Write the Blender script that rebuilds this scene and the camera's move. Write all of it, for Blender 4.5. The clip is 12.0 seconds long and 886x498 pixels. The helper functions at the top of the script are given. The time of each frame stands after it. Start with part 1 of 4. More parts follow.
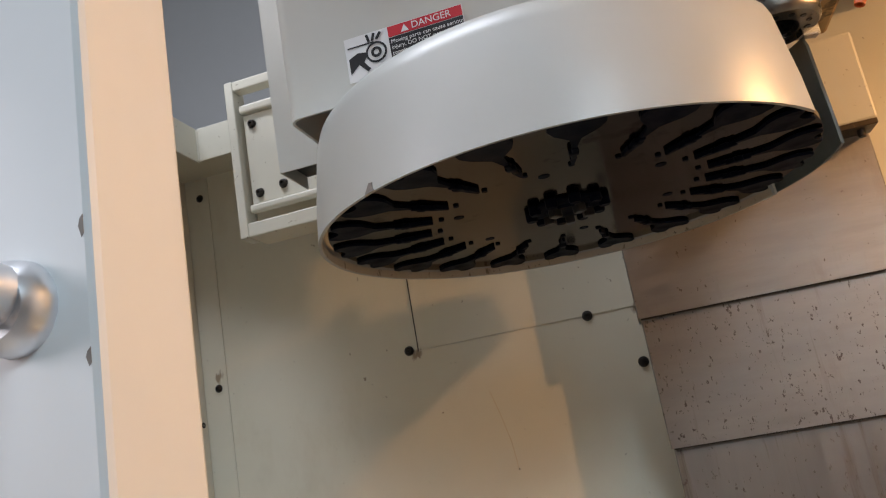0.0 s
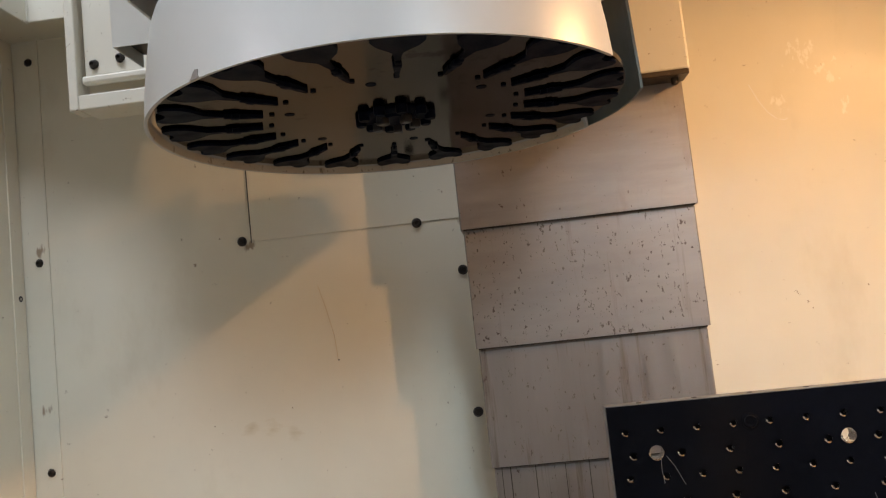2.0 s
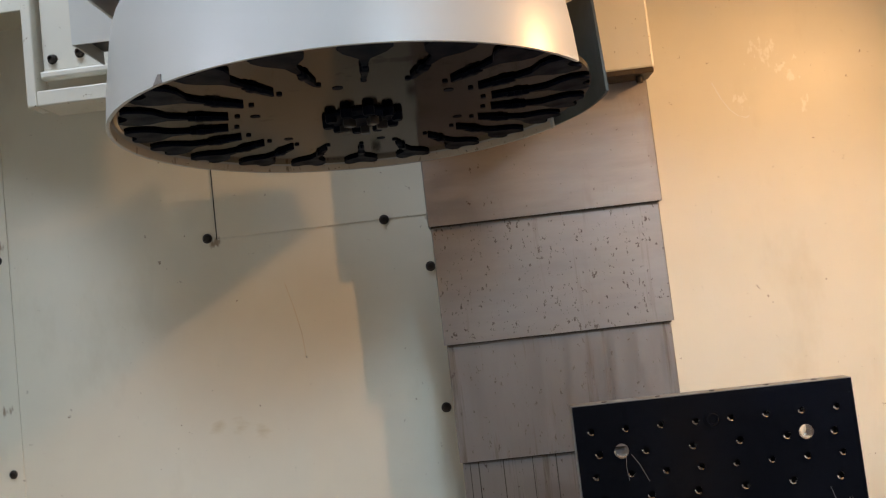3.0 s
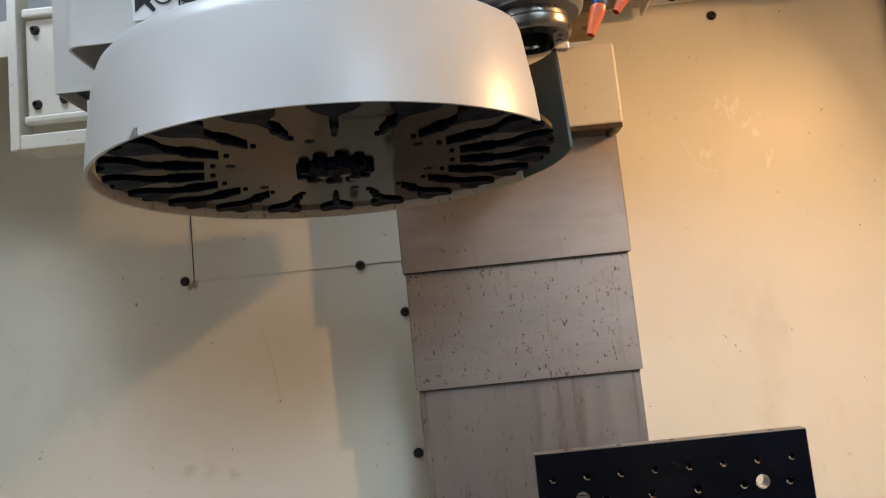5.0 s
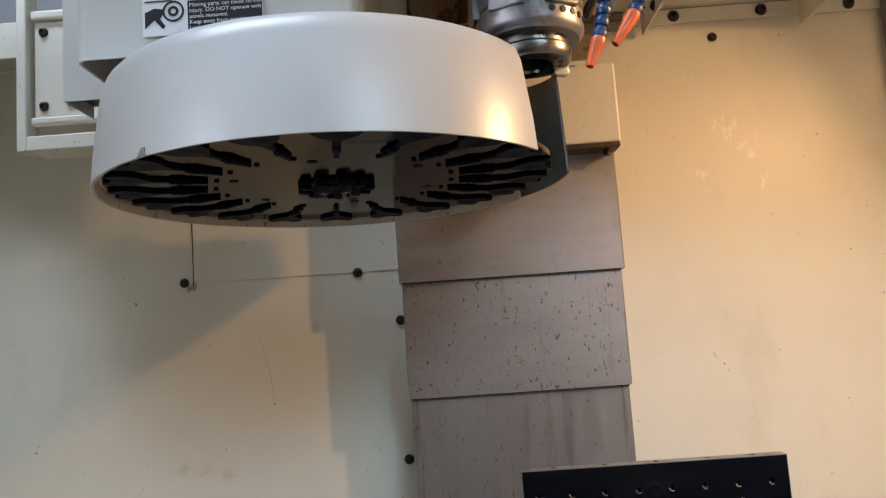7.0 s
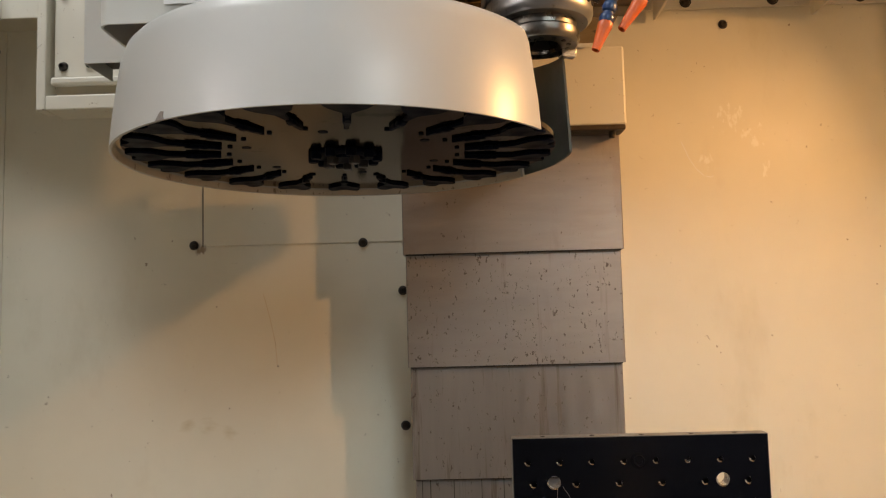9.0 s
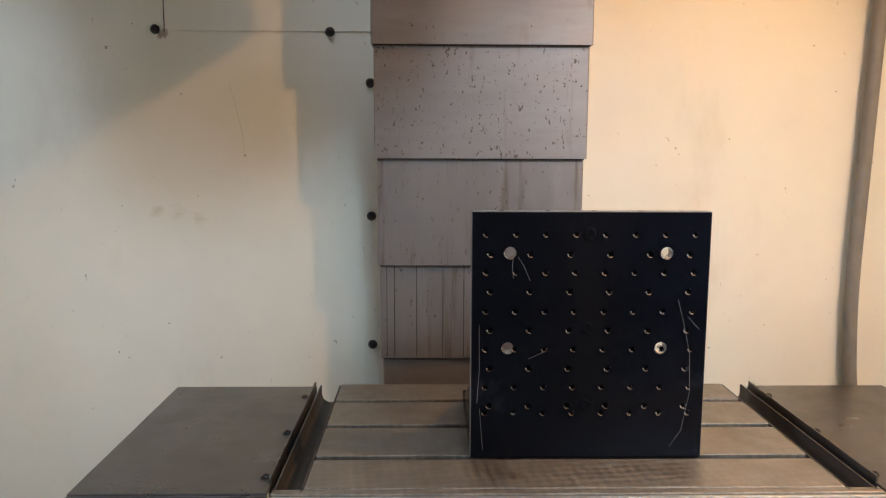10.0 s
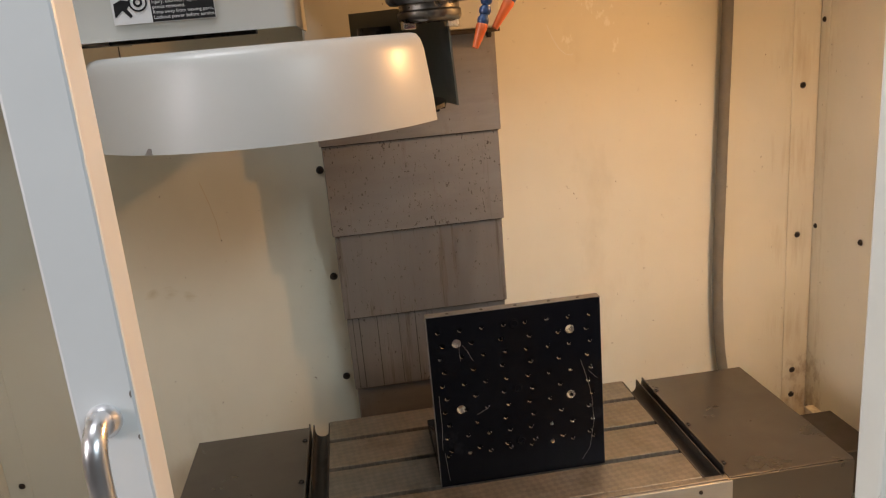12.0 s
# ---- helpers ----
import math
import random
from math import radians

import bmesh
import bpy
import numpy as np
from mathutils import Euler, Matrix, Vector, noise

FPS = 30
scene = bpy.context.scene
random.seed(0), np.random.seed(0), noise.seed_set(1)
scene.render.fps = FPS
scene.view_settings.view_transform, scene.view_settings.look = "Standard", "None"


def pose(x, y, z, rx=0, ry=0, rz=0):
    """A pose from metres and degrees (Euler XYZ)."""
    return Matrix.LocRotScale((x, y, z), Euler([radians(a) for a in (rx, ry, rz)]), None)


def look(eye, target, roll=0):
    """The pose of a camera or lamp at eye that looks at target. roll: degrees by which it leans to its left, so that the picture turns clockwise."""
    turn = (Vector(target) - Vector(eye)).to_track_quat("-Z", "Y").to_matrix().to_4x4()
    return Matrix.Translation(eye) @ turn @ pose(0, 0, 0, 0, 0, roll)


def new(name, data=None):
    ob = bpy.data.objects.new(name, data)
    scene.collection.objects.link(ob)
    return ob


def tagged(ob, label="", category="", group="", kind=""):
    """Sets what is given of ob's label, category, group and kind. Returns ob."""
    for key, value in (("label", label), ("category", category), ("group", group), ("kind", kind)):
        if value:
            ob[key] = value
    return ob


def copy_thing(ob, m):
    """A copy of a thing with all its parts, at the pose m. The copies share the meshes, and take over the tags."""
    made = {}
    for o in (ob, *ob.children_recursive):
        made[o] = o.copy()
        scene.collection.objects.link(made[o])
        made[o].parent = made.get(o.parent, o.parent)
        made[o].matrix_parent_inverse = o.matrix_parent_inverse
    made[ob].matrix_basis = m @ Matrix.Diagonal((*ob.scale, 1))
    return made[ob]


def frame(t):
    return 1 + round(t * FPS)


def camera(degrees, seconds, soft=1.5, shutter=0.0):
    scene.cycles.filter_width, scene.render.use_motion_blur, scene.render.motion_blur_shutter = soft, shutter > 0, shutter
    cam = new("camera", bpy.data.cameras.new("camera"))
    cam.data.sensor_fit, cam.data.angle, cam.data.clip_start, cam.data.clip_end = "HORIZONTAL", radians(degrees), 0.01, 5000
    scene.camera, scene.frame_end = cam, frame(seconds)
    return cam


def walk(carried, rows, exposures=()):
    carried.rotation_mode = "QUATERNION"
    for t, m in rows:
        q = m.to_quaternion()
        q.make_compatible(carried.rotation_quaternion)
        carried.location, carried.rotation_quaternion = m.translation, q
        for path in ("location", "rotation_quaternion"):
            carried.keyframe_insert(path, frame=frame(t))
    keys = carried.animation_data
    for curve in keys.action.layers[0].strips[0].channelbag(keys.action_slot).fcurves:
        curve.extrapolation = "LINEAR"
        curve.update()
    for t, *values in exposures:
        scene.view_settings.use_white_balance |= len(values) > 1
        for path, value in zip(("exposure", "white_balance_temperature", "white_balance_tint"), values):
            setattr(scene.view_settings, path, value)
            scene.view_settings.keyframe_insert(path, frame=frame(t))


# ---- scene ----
cam = camera(60.2, 12.0, soft=1.2)
PATH = [
    (0, (-0.188, -1.744, 0.616), (-0.656, 0.142, 1.088), -10.1),
    (0.2, (-0.197, -1.697, 0.563), (-0.652, 0.184, 1.071), -12.1),
    (0.4, (-0.214, -1.655, 0.52), (-0.652, 0.227, 1.037), -12.4),
    (0.5, (-0.213, -1.664, 0.539), (-0.621, 0.234, 1.02), -12.8),
    (0.7, (-0.187, -1.653, 0.54), (-0.544, 0.263, 0.989), -13.3),
    (1, (-0.166, -1.678, 0.552), (-0.462, 0.258, 0.957), -12.0),
    (1.5, (-0.142, -1.754, 0.586), (-0.36, 0.21, 0.894), -7.8),
    (2, (-0.124, -1.801, 0.59), (-0.276, 0.185, 0.771), -6.1),
    (2.5, (-0.126, -1.804, 0.609), (-0.225, 0.189, 0.741), -6.2),
    (3, (-0.122, -1.806, 0.613), (-0.193, 0.188, 0.75), -6.5),
    (3.5, (-0.116, -1.826, 0.622), (-0.172, 0.165, 0.809), -5.9),
    (3.7, (-0.112, -1.836, 0.63), (-0.162, 0.151, 0.855), -5.6),
    (5.5, (-0.088, -1.841, 0.615), (-0.107, 0.144, 0.857), -5.8),
    (6, (-0.095, -1.847, 0.62), (-0.112, 0.14, 0.848), -5.4),
    (6.5, (-0.092, -1.85, 0.618), (-0.11, 0.137, 0.841), -4.8),
    (7, (-0.085, -1.87, 0.653), (-0.106, 0.117, 0.88), -4.0),
    (7.2, (-0.081, -1.883, 0.672), (-0.108, 0.104, 0.902), -3.6),
    (8.8, (-0.078, -1.91, 0.664), (-0.124, 0.073, 0.917), -2.3),
    (9, (-0.078, -1.911, 0.643), (-0.119, 0.082, 0.808), -1.5),
    (9.5, (-0.07, -1.92, 0.564), (-0.067, 0.074, 0.413), -0.9),
    (10, (-0.074, -1.944, 0.549), (-0.037, 0.038, 0.278), 0.2),
    (10.2, (-0.057, -1.944, 0.554), (-0.043, 0.003, 0.098), -1.6),
    (10.5, (-0.053, -2.028, 0.688), (0.121, -0.145, 0.038), -4.7),
    (10.8, (-0.070, -2.095, 0.818), (0.146, -0.284, -0.002), -7.7),
    (11, (-0.083, -2.19, 0.872), (0.122, -0.398, 0.009), -6.7),
    (11.2, (-0.115, -2.219, 0.904), (0.134, -0.413, 0.082), -6.0),
    (11.5, (-0.112, -2.257, 1.003), (0.136, -0.385, 0.343), -6.7),
    (12, (-0.126, -2.283, 1.047), (0.085, -0.367, 0.515), -5.1),
]
walk(cam, [(t, look(eye, target, roll)) for t, eye, target, roll in PATH], exposures=[(0.0, -0.35, 6900, 20), (0.5, -0.05, 7300, 20), (2.5, -0.05, 6600, 19), (3.5, -0.1, 6200, 16), (5.5, -0.1, 6300, 17), (7.0, -0.2, 6100, 17), (8.8, -0.35, 7900, 20), (9.5, -0.1, 6700, 18), (10.0, 0.1, 6100, 18), (10.5, 0.25, 6300, 18), (11.0, 0.1, 6600, 18), (11.5, -0.15, 7100, 20), (12.0, -0.47, 7500, 21)])

# ---- light ----
world = bpy.data.worlds.new("shop_air")
world.use_nodes = True
world.node_tree.nodes["Background"].inputs[0].default_value = (0.62, 0.72, 0.85, 1)
world.node_tree.nodes["Background"].inputs[1].default_value = 0.12
scene.world = world


def lamp(name, kind, m, power, color, size=0.2, size_y=None, spread=180):
    data = bpy.data.lights.new(name, kind)
    data.energy, data.color = power, color
    if kind == "AREA":
        data.shape, data.size, data.size_y, data.spread = "RECTANGLE", size, size_y or size, radians(spread)
    else:
        data.shadow_soft_size = size
    ob = new(name, data)
    ob.matrix_world = m
    return ob


lamp("work_light", "AREA", look((1.20, -0.83, 1.365), (0.40, -1.19, 0.965)), 22, (1.0, 0.57, 0.23), 0.05)
# Added fill without a real source; warms the right wall and table end.
lamp("warm_right_fill", "AREA", look((1.1, -1.36, 1.38), (1.0, -0.30, 0.45)), 2.6, (1.0, 0.60, 0.27), 0.2, spread=84)
lamp("shop_light", "AREA", look((1.55, -4.0, 2.65), (-0.3, -0.6, 0.4)), 84, (0.60, 0.84, 0.97), 1.8, 0.7)
lamp("far_shop_light", "AREA", look((-1.8, -4.4, 2.6), (0.1, -1.0, 0.4)), 6, (0.75, 0.88, 1.0), 2.0, 0.8)
lamp("side_shop_light", "AREA", look((-3.2, -2.9, 1.8), (0.35, -1.67, 0.3)), 75, (0.90, 0.94, 1.0), 0.7, 1.2)
lamp("overhead_shop_light", "AREA", look((-1.2, -1.4, 3.4), (-1.0, -0.6, 0.6)), 72, (0.75, 0.88, 1.0), 1.6, 0.5)


# ---- materials ----
def material(name, base, rough=0.5, metal=0.0, spots=(), coat=0.0, bump=0.0, bump_scale=80, var=0.12, var_scale=6, stretch=(1, 1, 1), coords="Object", rough_var=0.1):
    """A painted or metal surface: broad tone drift, fine grain, then layers of marks (scale, threshold, width, colour, stretch, strength, roughness)."""
    mat = bpy.data.materials.new(name)
    mat.use_nodes = True
    nt = mat.node_tree
    n, l = nt.nodes, nt.links
    bsdf = n["Principled BSDF"]
    bsdf.inputs["Metallic"].default_value = metal
    bsdf.inputs["Coat Weight"].default_value = coat
    bsdf.inputs["Coat Roughness"].default_value = 0.15
    tc = n.new("ShaderNodeTexCoord")

    def tex(scale, detail=4, stretched=(1, 1, 1), rough_=0.6, off=0.0):
        mp = n.new("ShaderNodeMapping")
        mp.inputs["Scale"].default_value = stretched
        mp.inputs["Location"].default_value = (off, off * 0.7, off * 1.3)
        l.new(tc.outputs[coords], mp.inputs[0])
        t = n.new("ShaderNodeTexNoise")
        t.inputs["Scale"].default_value, t.inputs["Detail"].default_value, t.inputs["Roughness"].default_value = scale, detail, rough_
        l.new(mp.outputs[0], t.inputs["Vector"])
        return t.outputs["Fac"]

    def ramp(src, a, b, lo=0.0, hi=1.0):
        m = n.new("ShaderNodeMapRange")
        m.inputs[1].default_value, m.inputs[2].default_value, m.inputs[3].default_value, m.inputs[4].default_value = a, b, lo, hi
        l.new(src, m.inputs[0])
        return m.outputs[0]

    def mix(fac, a, b):
        m = n.new("ShaderNodeMix")
        m.data_type = "RGBA"
        for sock, v in ((m.inputs[0], fac), (m.inputs[6], a), (m.inputs[7], b)):
            if hasattr(v, "is_linked"):
                l.new(v, sock)
            else:
                sock.default_value = v
        return m.outputs[2]

    c = (*base, 1)
    dark = tuple(x * (1 - var) for x in base) + (1,)
    light = tuple(min(1, x * (1 + var)) for x in base) + (1,)
    col = mix(ramp(tex(var_scale, 5, stretch), 0.3, 0.7), dark, light)
    grain = tex(var_scale * 18, 3, stretch, off=3.1)
    col = mix(ramp(grain, 0.35, 0.75, 0.0, var * 0.9), col, dark)
    rg = ramp(tex(var_scale * 2, 4, stretch, off=7.0), 0.3, 0.7, max(0.02, rough - rough_var), min(1, rough + rough_var))
    for i, (scale, a, w, mc, st, amount, mr) in enumerate(spots):
        f = ramp(tex(scale, 6, st, 0.65, 11.0 + 5 * i), a, a + w, 0.0, amount)
        col = mix(f, col, (*mc, 1))
        m = n.new("ShaderNodeMix")
        l.new(f, m.inputs[0]), l.new(rg, m.inputs[2])
        m.inputs[3].default_value = mr
        rg = m.outputs[0]
    l.new(col, bsdf.inputs["Base Color"])
    l.new(rg, bsdf.inputs["Roughness"])
    if bump:
        b = n.new("ShaderNodeBump")
        b.inputs["Strength"].default_value, b.inputs["Distance"].default_value = bump, 0.001
        l.new(tex(bump_scale, 3, stretch, off=2.0), b.inputs["Height"])
        l.new(b.outputs[0], bsdf.inputs["Normal"])
    return mat


ONE = (1, 1, 1)
cream = material("cream_enclosure_paint", (0.72, 0.68, 0.56), 0.40, spots=[(55, 0.685, 0.02, (0.20, 0.13, 0.07), ONE, 0.75, 0.6), (3.0, 0.60, 0.14, (0.50, 0.43, 0.29), (1, 1, 0.45), 0.35, 0.5)], bump=0.10, bump_scale=45, var=0.05, var_scale=2.5)
cream_box = material("cream_cover_paint", (0.70, 0.67, 0.57), 0.40, spots=[(75, 0.665, 0.02, (0.22, 0.15, 0.07), ONE, 0.8, 0.6), (9, 0.66, 0.1, (0.48, 0.38, 0.2), ONE, 0.35, 0.5)], bump=0.06, bump_scale=60, var=0.04, var_scale=4)
white_paint = material("white_housing_paint", (0.60, 0.60, 0.56), 0.36, var=0.03, var_scale=4, rough_var=0.04)
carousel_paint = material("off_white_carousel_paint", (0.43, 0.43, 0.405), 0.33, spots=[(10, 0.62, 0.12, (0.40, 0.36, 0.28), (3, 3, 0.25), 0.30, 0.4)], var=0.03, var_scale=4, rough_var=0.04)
door_paint = material("white_door_paint", (0.78, 0.79, 0.79), 0.40, spots=[(26, 0.74, 0.015, (0.2, 0.17, 0.15), ONE, 0.7, 0.5)], bump=0.05, bump_scale=50, var=0.03, var_scale=5)
green_grey = material("green_grey_paint", (0.085, 0.10, 0.092), 0.4, var=0.08)
steel_plate = material("brushed_way_cover_steel", (0.335, 0.305, 0.285), 0.44, 0.75, spots=[(95, 0.665, 0.03, (0.12, 0.075, 0.055), (1, 1, 0.6), 0.8, 0.7), (5, 0.58, 0.16, (0.24, 0.19, 0.165), (1.6, 1, 0.5), 0.55, 0.6)], bump=0.10, bump_scale=90, var=0.09, var_scale=5, stretch=(1, 1, 5))
steel_spot = material("spotted_way_cover_steel", (0.335, 0.31, 0.295), 0.44, 0.75, spots=[(115, 0.61, 0.03, (0.07, 0.045, 0.035), (1, 1, 0.6), 0.75, 0.7), (38, 0.60, 0.10, (0.20, 0.155, 0.13), (1, 1, 0.06), 0.45, 0.65), (5, 0.58, 0.16, (0.26, 0.21, 0.18), (1.6, 1, 0.5), 0.5, 0.6)], bump=0.10, bump_scale=90, var=0.08, var_scale=5, stretch=(1, 1, 4))
steel_streak = material("streaked_way_cover_steel", (0.32, 0.295, 0.28), 0.42, 0.75, spots=[(34, 0.56, 0.10, (0.14, 0.10, 0.08), (1, 1, 0.05), 0.7, 0.65), (105, 0.64, 0.03, (0.09, 0.055, 0.04), (1, 1, 0.5), 0.7, 0.7)], bump=0.08, bump_scale=90, var=0.09, var_scale=6, stretch=(3, 1, 0.3))
table_cover = material("brown_grey_table_cover_steel", (0.14, 0.126, 0.112), 0.34, 0.85, spots=[(12, 0.70, 0.05, (0.40, 0.37, 0.32), (3, 1, 1), 0.2, 0.45)], bump=0.05, bump_scale=70, var=0.06, var_scale=5)
apron_steel = material("bright_apron_steel", (0.42, 0.40, 0.36), 0.40, 0.75, spots=[(4, 0.60, 0.15, (0.46, 0.41, 0.33), ONE, 0.5, 0.45)], bump=0.06, bump_scale=80, var=0.05, var_scale=6, stretch=(0.4, 1, 3))
table_iron = material("oiled_cast_iron_table", (0.27, 0.235, 0.19), 0.40, 0.75, spots=[(7, 0.56, 0.14, (0.17, 0.12, 0.075), ONE, 0.7, 0.3), (120, 0.66, 0.05, (0.46, 0.38, 0.27), (0.6, 1.6, 1), 0.55, 0.35)], bump=0.22, bump_scale=160, var=0.14, var_scale=14)
slot_iron = material("dark_slot_iron", (0.055, 0.045, 0.035), 0.55, 0.4, var=0.2)
black_oxide = material("black_anodised_plate", (0.0035, 0.004, 0.006), 0.18, 0.0, spots=[(6, 0.62, 0.1, (0.022, 0.023, 0.028), ONE, 0.6, 0.3)], bump=0.02, bump_scale=90, var=0.15, var_scale=6)
plate_edge = material("worn_grey_plate_edge", (0.22, 0.21, 0.20), 0.4, 0.6, var=0.15, var_scale=20)
bright_metal = material("bright_turned_steel", (0.66, 0.63, 0.58), 0.22, 1.0, var=0.06, var_scale=10, bump=0.05, bump_scale=120, stretch=(1, 1, 6))
grimy_strip = material("grimy_wiper_strip_steel", (0.20, 0.195, 0.19), 0.32, 0.85, spots=[(30, 0.56, 0.06, (0.03, 0.026, 0.022), (0.4, 1, 1.6), 0.85, 0.5), (90, 0.64, 0.04, (0.5, 0.47, 0.42), (1, 1, 2), 0.6, 0.3)], bump=0.2, bump_scale=60, var=0.2, var_scale=12)
dark_metal = material("dark_oily_steel", (0.045, 0.042, 0.042), 0.33, 0.6, spots=[(40, 0.62, 0.06, (0.10, 0.07, 0.045), ONE, 0.6, 0.5)], var=0.2, var_scale=20)
screw_black = material("black_oxide_screw", (0.035, 0.028, 0.024), 0.45, 0.5, spots=[(90, 0.6, 0.08, (0.16, 0.08, 0.035), ONE, 0.6, 0.7)], var=0.2, var_scale=40)
disc_metal = material("oily_brown_carousel_disc", (0.15, 0.137, 0.128), 0.10, 1.0, spots=[(14, 0.62, 0.04, (0.07, 0.055, 0.05), ONE, 0.7, 0.25), (3, 0.55, 0.2, (0.16, 0.13, 0.10), ONE, 0.5, 0.14)], var=0.10, var_scale=5, rough_var=0.04)
grimy_cast = material("grimy_yellow_casting", (0.34, 0.22, 0.09), 0.55, 0.0, spots=[(16, 0.54, 0.06, (0.09, 0.055, 0.025), (1, 1, 0.7), 0.85, 0.6), (70, 0.62, 0.04, (0.05, 0.03, 0.015), ONE, 0.8, 0.6)], bump=0.3, bump_scale=50, var=0.2, var_scale=9)
brown_cast = material("oil_brown_casting", (0.050, 0.030, 0.012), 0.42, 0.1, spots=[(12, 0.56, 0.1, (0.035, 0.02, 0.01), ONE, 0.8, 0.35), (45, 0.58, 0.05, (0.13, 0.075, 0.022), (1, 1, 0.4), 0.6, 0.5), (90, 0.64, 0.03, (0.012, 0.008, 0.006), ONE, 0.8, 0.5)], bump=0.25, bump_scale=60, var=0.2, var_scale=10)
rusty_cover = material("rust_stained_front_way_cover", (0.25, 0.213, 0.175), 0.40, 0.6, spots=[(60, 0.68, 0.04, (0.30, 0.12, 0.035), ONE, 0.5, 0.75), (80, 0.64, 0.03, (0.03, 0.02, 0.015), ONE, 0.8, 0.6)], bump=0.15, bump_scale=80, var=0.12, var_scale=8)
pan_paint = material("oil_stained_shaded_cream_pan", (0.62, 0.50, 0.31), 0.40, 0.0, spots=[(9, 0.64, 0.05, (0.15, 0.10, 0.055), ONE, 0.8, 0.3), (60, 0.70, 0.02, (0.06, 0.04, 0.02), ONE, 0.8, 0.5)], var=0.07, var_scale=4)


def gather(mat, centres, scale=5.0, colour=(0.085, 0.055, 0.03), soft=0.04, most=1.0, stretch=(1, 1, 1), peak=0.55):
    """Adds ragged patches of one colour round the given places (x, y, z, reach)."""
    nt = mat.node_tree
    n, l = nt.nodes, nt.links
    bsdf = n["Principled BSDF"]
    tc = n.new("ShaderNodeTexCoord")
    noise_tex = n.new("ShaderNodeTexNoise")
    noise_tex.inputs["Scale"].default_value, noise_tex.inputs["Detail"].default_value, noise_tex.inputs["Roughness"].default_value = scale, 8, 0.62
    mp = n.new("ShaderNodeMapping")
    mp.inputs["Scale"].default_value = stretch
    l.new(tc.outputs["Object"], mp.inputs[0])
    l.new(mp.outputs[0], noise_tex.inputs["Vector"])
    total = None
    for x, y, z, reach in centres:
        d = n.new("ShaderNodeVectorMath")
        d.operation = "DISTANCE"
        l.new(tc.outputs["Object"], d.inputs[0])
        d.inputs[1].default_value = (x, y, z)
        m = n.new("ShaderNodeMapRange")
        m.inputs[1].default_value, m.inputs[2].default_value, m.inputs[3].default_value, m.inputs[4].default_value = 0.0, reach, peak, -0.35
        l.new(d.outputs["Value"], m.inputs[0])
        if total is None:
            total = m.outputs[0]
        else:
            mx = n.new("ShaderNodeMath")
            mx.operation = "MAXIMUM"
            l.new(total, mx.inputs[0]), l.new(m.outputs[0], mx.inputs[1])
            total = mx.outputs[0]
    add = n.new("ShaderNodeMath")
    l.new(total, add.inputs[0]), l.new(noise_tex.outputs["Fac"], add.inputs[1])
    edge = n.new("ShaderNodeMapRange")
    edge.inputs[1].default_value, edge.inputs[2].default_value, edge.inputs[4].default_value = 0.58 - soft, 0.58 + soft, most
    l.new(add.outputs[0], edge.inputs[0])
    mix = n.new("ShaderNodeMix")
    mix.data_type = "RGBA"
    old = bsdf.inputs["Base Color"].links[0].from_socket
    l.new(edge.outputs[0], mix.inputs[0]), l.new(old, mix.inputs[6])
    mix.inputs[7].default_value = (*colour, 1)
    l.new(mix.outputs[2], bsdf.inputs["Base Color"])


def scraped(mat, pitch):
    """Hand-scraped crosshatch of a machine table: tone and gloss alternate in small diagonal fields."""
    nt = mat.node_tree
    n, l = nt.nodes, nt.links
    bsdf = n["Principled BSDF"]
    tc, mp, ck = n.new("ShaderNodeTexCoord"), n.new("ShaderNodeMapping"), n.new("ShaderNodeTexChecker")
    warp = n.new("ShaderNodeTexNoise")
    warp.inputs["Scale"].default_value = 30
    mixv = n.new("ShaderNodeVectorMath")
    mixv.operation = "MULTIPLY_ADD"
    mixv.inputs[1].default_value = (0.012, 0.012, 0.012)
    l.new(tc.outputs["Object"], warp.inputs["Vector"])
    l.new(warp.outputs["Color"], mixv.inputs[0]), l.new(tc.outputs["Object"], mixv.inputs[2])
    mp.inputs["Rotation"].default_value = (0, 0, radians(38))
    mp.inputs["Scale"].default_value = (1, 1, 0)
    ck.inputs["Scale"].default_value = 1 / pitch
    l.new(mixv.outputs[0], mp.inputs[0]), l.new(mp.outputs[0], ck.inputs["Vector"])
    for name, amount in (("Base Color", 0.20), ("Roughness", 0.14)):
        old = bsdf.inputs[name].links[0].from_socket
        m = n.new("ShaderNodeMix")
        m.data_type = "RGBA"
        m.blend_type = "MULTIPLY" if name == "Base Color" else "ADD"
        m.inputs[0].default_value = amount if name != "Base Color" else 1.0
        dim = n.new("ShaderNodeMapRange")
        dim.inputs[3].default_value, dim.inputs[4].default_value = (1 - amount, 1.0) if name == "Base Color" else (0.0, 1.0)
        l.new(ck.outputs["Fac"], dim.inputs[0])
        l.new(old, m.inputs[6]), l.new(dim.outputs[0], m.inputs[7])
        l.new(m.outputs[2], bsdf.inputs[name])


